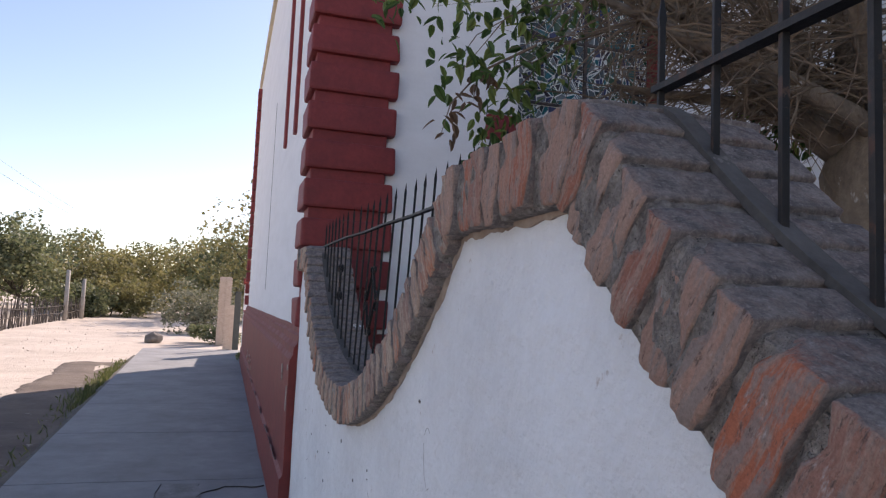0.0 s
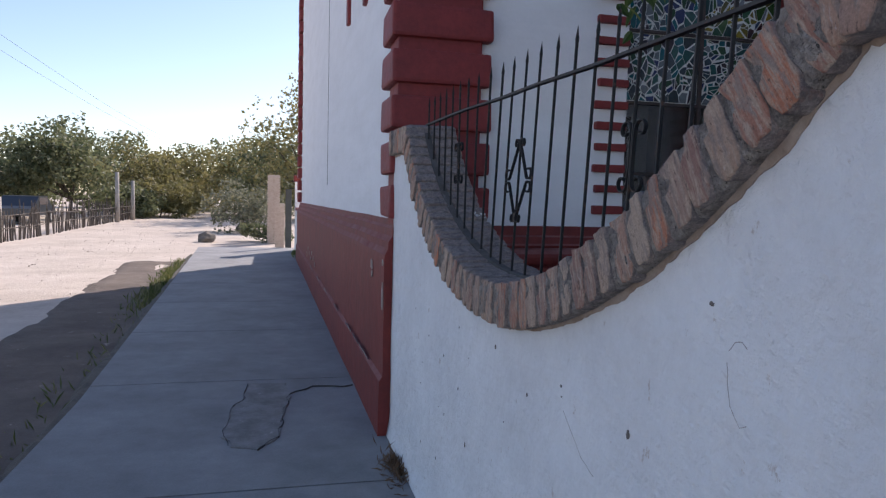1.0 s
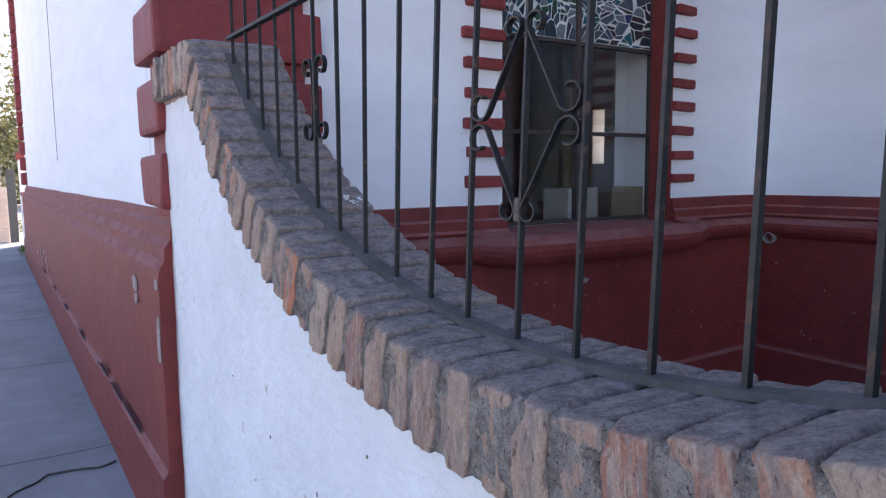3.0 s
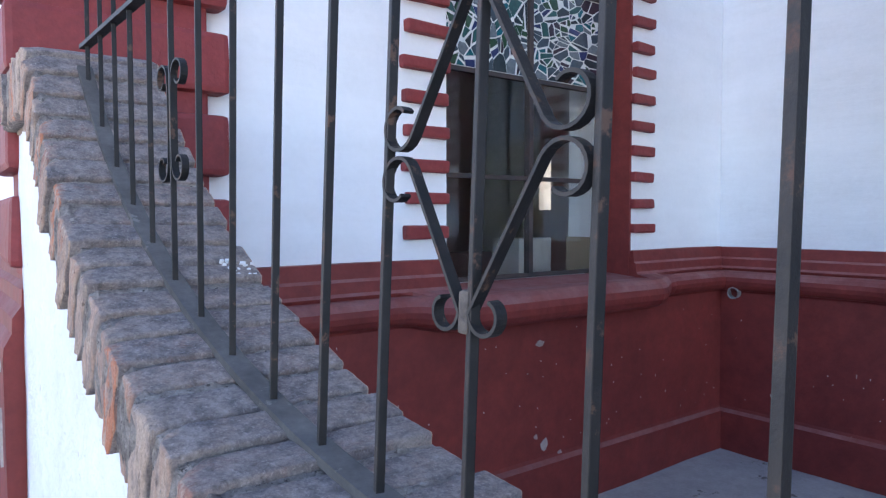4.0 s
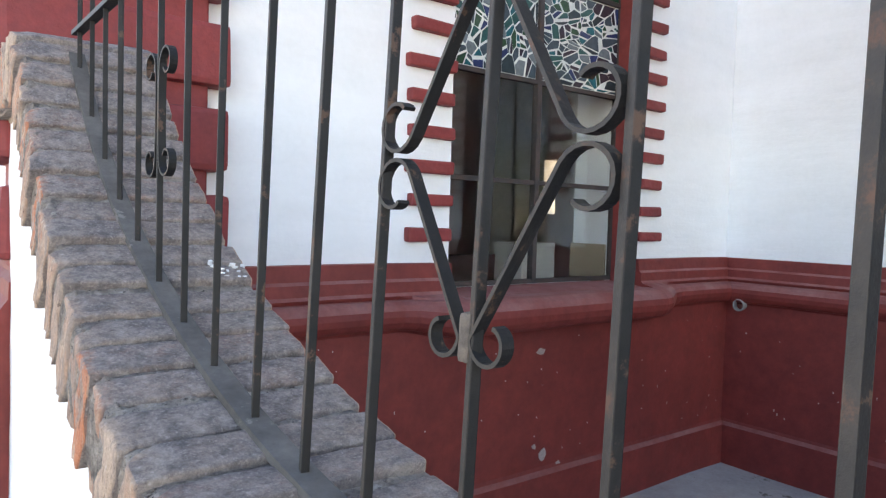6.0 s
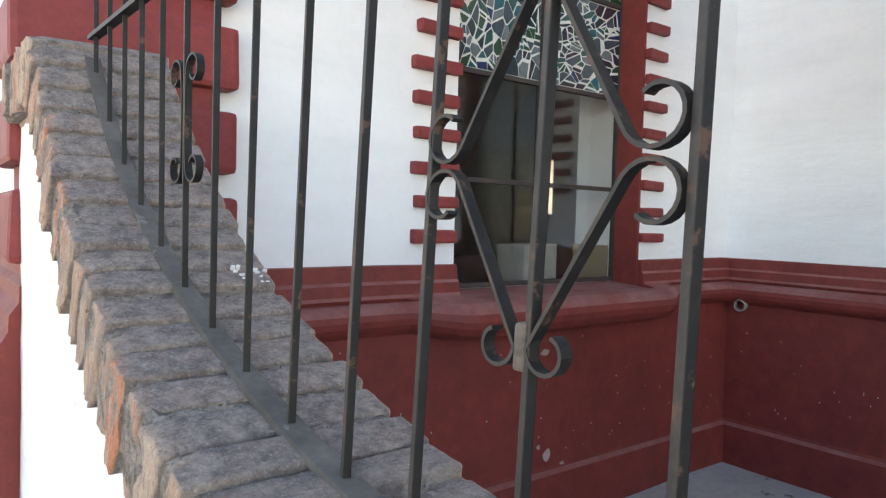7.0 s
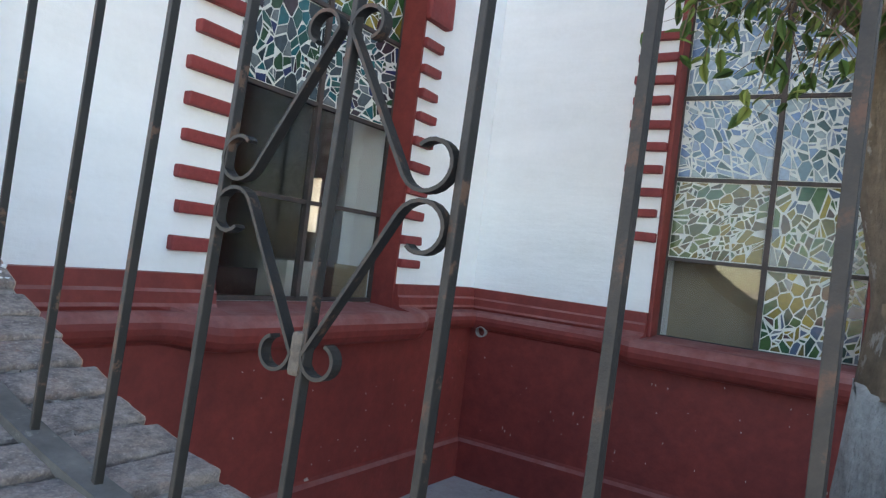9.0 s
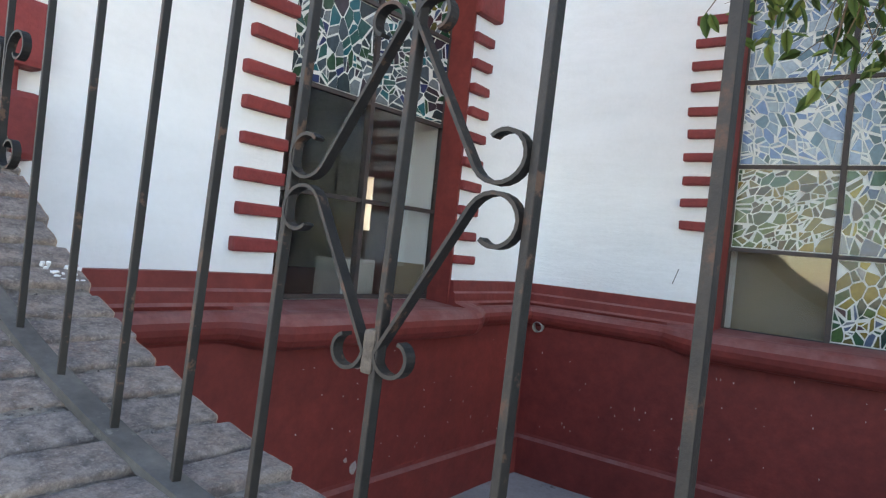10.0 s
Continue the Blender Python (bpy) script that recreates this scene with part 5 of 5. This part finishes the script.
for a, b, c, r in limbs:
    bm = bmesh.new()
    a = (a[0], a[1], max(a[2], 2.42))
    b = (b[0], b[1], max(b[2], 2.72))
    p = [Vector(q) + Vector((TX, TY, 0)) for q in (a, b, c)]
    path = [p[0].lerp(p[1], t).lerp(p[1].lerp(p[2], t), t) + Vector((rnd.uniform(-0.03, 0.03), rnd.uniform(-0.03, 0.03), 0)) for t in (0, 0.17, 0.33, 0.5, 0.67, 0.83, 1)]
    tube_into(bm, path, [r * (1 - 0.11 * i) for i in range(7)], 10, 0.25, r * 100)
    part("limb", bm, M_BARK, tree, smooth=True)
    tips += path[2:]
bm = bmesh.new()
twig_ends = []
for k in range(2100):
    s = rnd.choice(tips) + Vector((rnd.uniform(-0.04, 0.04), rnd.uniform(-0.04, 0.04), 0))
    d = Vector((rnd.gauss(-0.35, 0.9), rnd.gauss(0.1, 0.9), rnd.gauss(-0.05, 0.5))).normalized()
    length = rnd.uniform(0.35, 1.0)
    pts = [s]
    for i in range(5):
        d = (d + Vector((rnd.gauss(0, 0.22), rnd.gauss(0, 0.22), rnd.gauss(-0.05, 0.2)))).normalized()
        pts.append(pts[-1] + d * length / 5)
    if min(q.x for q in pts) < 0.35 or max(q.x for q in pts) > X2 - 0.1 or max(q.y for q in pts) > Y1 - 0.15 or min(q.z for q in pts) < 2.15 or (max(q.y for q in pts) > 4.0 and min(q.z for q in pts) < 3.1):
        continue
    r = rnd.uniform(0.0025, 0.007)
    tube_into(bm, pts, [r, r * 0.85, r * 0.7, r * 0.55, r * 0.4, r * 0.25], 4)
    twig_ends.append(pts)
part("twig_tangle", bm, M_TWIG, tree, "tangle of thin bare brown twigs")["kind"] = "stuff"


def leaf_mesh(seed, material):
    """One pointed leaf, curved along its rib, a metre long; scaled where it hangs."""
    rnd2 = random.Random(seed)
    bm = bmesh.new()
    rib = [bm.verts.new((0, t, -0.18 * t * t)) for t in (0, 0.3, 0.62, 1.0)]
    for sgn in (-1, 1):
        edge = [bm.verts.new((sgn * w, t, 0.06 - 0.2 * t * t)) for w, t in ((0.2, 0.2), (0.24, 0.5), (0.12, 0.82))]
        for q in ((rib[0], rib[1], edge[0]), (rib[1], edge[1], edge[0]), (rib[1], rib[2], edge[1]), (rib[2], edge[2], edge[1]), (rib[2], rib[3], edge[2])):
            bm.faces.new(q)
    me = bpy.data.meshes.new("leaf")
    bm.to_mesh(me)
    bm.free()
    me.materials.append(material)
    me.polygons.foreach_set("use_smooth", [True] * len(me.polygons))
    return me


LEAF, DRY_LEAF = leaf_mesh(1, M_LEAF), leaf_mesh(2, M_DRYLEAF)


def spray(path, count, size, spread, mesh, seed):
    """Leaves along a thin hanging twig."""
    rnd2 = random.Random(seed)
    bm = bmesh.new()
    pts = [Vector(p) for p in path]
    tube_into(bm, pts, [0.007 * (1 - 0.8 * i / (len(pts) - 1)) for i in range(len(pts))], 5)
    part("leafy_twig", bm, M_TWIG, tree)
    for _ in range(count):
        t = rnd2.uniform(0.25, 1.0) * (len(pts) - 1)
        i = min(int(t), len(pts) - 2)
        p = pts[i].lerp(pts[i + 1], t - i) + Vector((rnd2.gauss(0, 1), rnd2.gauss(0, 1), rnd2.gauss(-0.4, 0.8))) * spread
        ob = new("leaf", mesh)
        ob.parent = tree
        ob.matrix_local = Matrix.Translation(p) @ Euler((rnd2.uniform(-1.6, 0.0), rnd2.uniform(-0.7, 0.7), rnd2.uniform(0, 6.3))).to_matrix().to_4x4() @ Matrix.Scale(size * rnd2.uniform(0.8, 1.4), 4)


spray([(1.3, 3.5, 3.05), (0.9, 3.5, 3.0), (0.6, 3.5, 2.85), (0.42, 3.52, 2.6)], 120, 0.068, 0.08, LEAF, 1)
spray([(1.2, 3.6, 3.3), (0.7, 3.6, 3.2), (0.35, 3.6, 3.0), (0.1, 3.6, 2.95)], 120, 0.068, 0.09, LEAF, 2)
spray([(1.2, 3.4, 2.9), (0.9, 3.6, 2.8), (0.7, 3.75, 2.55), (0.6, 3.8, 2.35)], 120, 0.068, 0.08, LEAF, 3)
spray([(0.75, 3.5, 2.75), (0.5, 3.52, 2.6), (0.38, 3.55, 2.45), (0.34, 3.55, 2.3)], 26, 0.06, 0.035, DRY_LEAF, 4)
rnd = random.Random(44)
for k, (x, y, z) in enumerate([(1.95, 3.90, 2.20), (1.92, 3.97, 2.26), (2.05, 3.75, 2.12), (2.1, 3.7, 2.3), (2.15, 3.62, 2.18), (1.98, 3.82, 2.36), (2.0, 3.9, 2.34), (2.2, 3.5, 2.28)]):
    path = [Vector((2.3, 3.4, 2.85)), Vector(((x + 2.3) / 2, (y + 3.4) / 2, 2.8)), Vector((x, y, z + 0.31)), Vector((x - 0.04, y + 0.03, z + 0.07))]
    bm = bmesh.new()
    tube_into(bm, path, [0.006, 0.005, 0.004, 0.002], 5)
    part("leafy_twig", bm, M_TWIG, tree)
    for _ in range(36):
        t = rnd.uniform(1.0, 3.0)
        i = min(int(t), 2)
        p = path[i].lerp(path[i + 1], t - i) + Vector((rnd.gauss(0, 0.05), rnd.gauss(0, 0.05), rnd.gauss(-0.02, 0.04)))
        ob = new("leaf", LEAF)
        ob.parent = tree
        ob.matrix_local = Matrix.Translation(p) @ Euler((rnd.uniform(-1.5, 0.1), rnd.uniform(-0.7, 0.7), rnd.uniform(0, 6.3))).to_matrix().to_4x4() @ Matrix.Scale(rnd.uniform(0.05, 0.085), 4)


flake("branch_scar", tree, (TX - 0.19, TY + 0.095, 1.535), (0.45, 0.89, 0), (0, 0, 1), (-0.89, 0.45, 0), 0.10, 0.14, M_TWIG, 71, "torn brown branch scar")
flake("branch_scar", tree, (TX - 0.13, TY + 0.16, 1.98), (0.72, 0.69, 0), (0, 0, 1), (-0.69, 0.72, 0), 0.06, 0.12, M_TWIG, 72, "torn brown branch scar")

# splash of white paint on the courtyard edge of the coping
rnd = random.Random(61)
for k in range(16):
    yy = 4.525 + rnd.gauss(0, 0.022)
    sl = slope(yy)
    up = Vector((0, -sl, 1)).normalized()
    flake("paint_splash", wall, (0.215 + rnd.uniform(-0.03, 0.022), yy, soft_scallop(yy) + 0.0005), (1, 0, 0), tuple(Vector((0, 1, sl)).normalized()), tuple(up), rnd.uniform(0.004, 0.018), rnd.uniform(0.003, 0.008), M_WHITE, 500 + k)

# ---- along the road beyond the church ----
low = thing("gate_wall", "short white wall with a red cap past the church", "wall")
part("masonry", box(-0.1, 0.16, FAR + 0.04, 21.0, -0.2, 1.15, 0.01), M_WHITE, low)
part("cap", box(-0.14, 0.2, FAR + 0.04, 21.05, 1.15, 1.23, 0.01), M_RED, low)
post = thing("gate_post", "white gate post with a red cap", "post")
part("shaft", box(-0.14, 0.16, 21.1, 21.4, -0.2, 1.95, 0.01), M_WHITE, post)
part("cap", box(-0.18, 0.2, 21.06, 21.44, 1.95, 2.12, 0.015), M_RED, post)
gate = thing("metal_gate", "dark metal gate beside the post", "gate")
part("gate_frame", box(-0.38, -0.2, 22.5, 22.56, -0.2, 1.75, 0.005), M_GATE, gate)


def brick_pillar(x, y, w, d, h, seed):
    rnd = random.Random(seed)
    pil = thing("brick_pillar", "pillar of pale loosely stacked bricks", "brick pillar", "stacked brick pillars", at=(x, y, -0.2))
    bm = bmesh.new()
    z = 0
    k = 0
    while z < h:
        n = 2
        for i in range(n):
            for j in range(2):
                o = rnd.uniform(-0.012, 0.012)
                x0, y0 = -w / 2 + i * w / n, -d / 2 + j * d / 2
                box_into(bm, x0 + 0.006 + o, x0 + w / n - 0.006 + o, y0 + 0.004, y0 + d / 2 - 0.004, z, z + 0.066)
        box_into(bm, -w / 2 + 0.03, w / 2 - 0.03, -d / 2 + 0.05, d / 2 - 0.05, z + 0.06, z + 0.101)
        z += 0.1
    part("brick_courses", bm, M_PALE_BRICK, pil)


brick_pillar(-0.72, 27.4, 0.46, 0.46, 2.5, 1)
brick_pillar(-0.52, 25.4, 0.34, 0.42, 1.47, 2)
brick_pillar(-0.74, 28.6, 0.4, 0.42, 2.2, 3)


def rock(x, y, r, seed, label):
    bm = bmesh.new()
    bmesh.ops.create_icosphere(bm, subdivisions=2, radius=r)
    for v in bm.verts:
        v.co *= 1 + 0.35 * noise.noise(v.co / r * 1.2 + Vector((seed, 0, 0)))
        v.co.z *= 0.75
    ob = tagged(link("boulder", bm, M_STONE), label, "rock", "road stones")
    ob.location = (x, y, -0.2 + r * 0.45)


rock(-3.1, 27.6, 0.32, 1, "low dark boulder beside the dirt road")
rock(-2.07, 36.0, 0.42, 2, "upright dark stump-like boulder at the roadside")
rnd = random.Random(8)
verts, faces = [], []
for k in range(420):
    x, y, r = rnd.uniform(-9, -3.3), rnd.uniform(9, 45), rnd.uniform(0.008, 0.026)
    i = len(verts)
    h = ground_height(x, y)
    verts += [Vector((x - r, y - r * 0.6, h - 0.01)), Vector((x + r, y - r * 0.8, h - 0.01)), Vector((x + r * 0.3, y + r, h - 0.01)), Vector((x, y, h + r * 0.8))]
    faces += [(i, i + 1, i + 3), (i + 1, i + 2, i + 3), (i + 2, i, i + 3)]
me = bpy.data.meshes.new("pebbles")
me.from_pydata([tuple(v) for v in verts], [], faces)
# pebbles share the shade-darkened soil colour
me.materials.append(M_SHADE_SOIL)
tagged(new("pebbles", me), "scattered pebbles and clods on the dirt road", "pebbles", kind="stuff")

# stick fence along the far side of the road
fence = thing("stick_fence", "leaning grey fence of dry sticks and rails", "fence")
rnd = random.Random(12)
for k in range(150):
    y = 25.5 + k * 0.175 + rnd.uniform(-0.05, 0.05)
    x = -9.3 - 0.02 * (y - 25) + rnd.uniform(-0.12, 0.12)
    bm = bmesh.new()
    h, lean = rnd.uniform(0.8, 1.4), rnd.uniform(-0.25, 0.25)
    tube_into(bm, [(x, y, -0.3), (x + rnd.uniform(-0.05, 0.05), y + lean * 0.5, h * 0.5 - 0.2), (x + rnd.uniform(-0.1, 0.1), y + lean, h - 0.2)], [0.03, 0.026, 0.015], 5)
    part("stick", bm, M_STICK, fence)
for z in (0.25, 0.65):
    bm = bmesh.new()
    tube_into(bm, [(-9.25 - 0.02 * i * 3, 25.5 + i * 3.3, z + rnd.uniform(-0.05, 0.05)) for i in range(9)], [0.02] * 9, 5)
    part("wire_rail", bm, M_STICK, fence)
for x, y, h in ((-9.5, 44.5, 2.9), (-9.4, 48.5, 2.5), (-9.35, 26.3, 1.5), (-5.6, 78, 2.0)):
    bm = bmesh.new()
    tube_into(bm, [(x, y, -0.3), (x, y, h - 0.2)], [0.13, 0.11], 9)
    tagged(link("fence_post", bm, M_PALE_WOOD, smooth=True), "tall pale weathered wooden fence post", "post", "fence posts")

house = thing("house", "small pink plastered house behind roadside trees", "house", at=(-22, 50, -0.2))
bm = bmesh.new()
for x0, x1, y0, y1, z0, z1 in ((-3.5, 3.5, -3, 3, 0, 0.9), (-3.5, -1.8, -3, 3, 0.9, 2.0), (-0.8, 1.2, -3, 3, 0.9, 2.0), (2.2, 3.5, -3, 3, 0.9, 2.0), (-3.5, 3.5, -3, 3, 2.0, 2.9)):
    box_into(bm, x0, x1, y0, y1, z0, z1)
part("wall", bm, M_PINK, house)
part("roof", box(-3.8, 3.8, -3.3, 3.3, 2.9, 3.1, 0.03), M_PALE_BRICK, house)
for x in (-1.8, 1.2):
    win = part("window", box(x, x + 1.0, -2.85, -2.8, 0.9, 2.0), M_FRAME, house)
    part("pane", box(x + 0.08, x + 0.92, -2.88, -2.86, 1.0, 1.92), M_GLASS, win)

car = thing("car", "dark parked car half hidden behind a stick fence", "car", at=(-13.5, 42, -0.2))
bm = bmesh.new()
sweep_into(bm, [[(0.0 + s, -2.1, 0.45), (s, -2.1, 0.8), (s, -1.2, 0.92), (s, -0.6, 1.42), (s, 0.8, 1.45), (s, 1.5, 0.95), (s, 2.15, 0.85), (s, 2.15, 0.4)] for s in (-0.85, -0.8, 0.8, 0.85)])
part("body", bm, M_CAR, car)
for x in (-0.8, 0.8):
    for y in (-1.3, 1.35):
        bm = bmesh.new()
        tube_into(bm, [(x - 0.1, y, 0.32), (x + 0.1, y, 0.32)], [0.32, 0.32], 18)
        w = part("wheel", bm, M_RUBBER, car)
        bm = bmesh.new()
        tube_into(bm, [(x - 0.108, y, 0.32), (x + 0.108, y, 0.32)], [0.19, 0.19], 14)
        part("rim", bm, M_PVC, w)
for s in (-1, 1):
    part("side_window", box(s * 0.852 - 0.004, s * 0.852 + 0.004, -0.5, 0.9, 0.98, 1.36, 0.002), M_FRAME, car)

for k, (dx, dz) in enumerate(((0, 0), (0.6, 0.2))):
    cu = bmesh.new()
    pts = []
    for i in range(25):
        t = i / 24
        pts.append((-9.5 + dx - 4 * t, -12 + 110 * t, 8.2 + dz - 5.2 * t * (1 - t)))
    tube_into(cu, pts, [0.006] * 25, 4)
    tagged(link("power_cable", cu, M_IRON), "thin dark overhead power cable", "cable", "overhead cables")

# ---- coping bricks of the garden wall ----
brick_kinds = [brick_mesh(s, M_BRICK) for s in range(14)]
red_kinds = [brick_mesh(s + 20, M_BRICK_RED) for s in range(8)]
rnd = random.Random(3)
y = Y_START + 0.04
while y < Y_END - 0.03:
    s = slope(y)
    lean = math.atan(s) * 0.93
    ob = new("brick", rnd.choice(brick_kinds if y > 2.15 and rnd.random() < 0.98 else red_kinds))
    ob.parent = wall
    ob.matrix_local = Matrix.Translation((0.1 + rnd.uniform(-0.005, 0.004), y, soft_scallop(y) + rnd.uniform(-0.003, 0.003))) @ Euler((lean + rnd.uniform(-0.05, 0.05), rnd.uniform(-0.02, 0.02), rnd.uniform(-0.035, 0.035))).to_matrix().to_4x4()
    y += 0.073 / math.sqrt(1 + s * s) * rnd.uniform(0.93, 1.07)
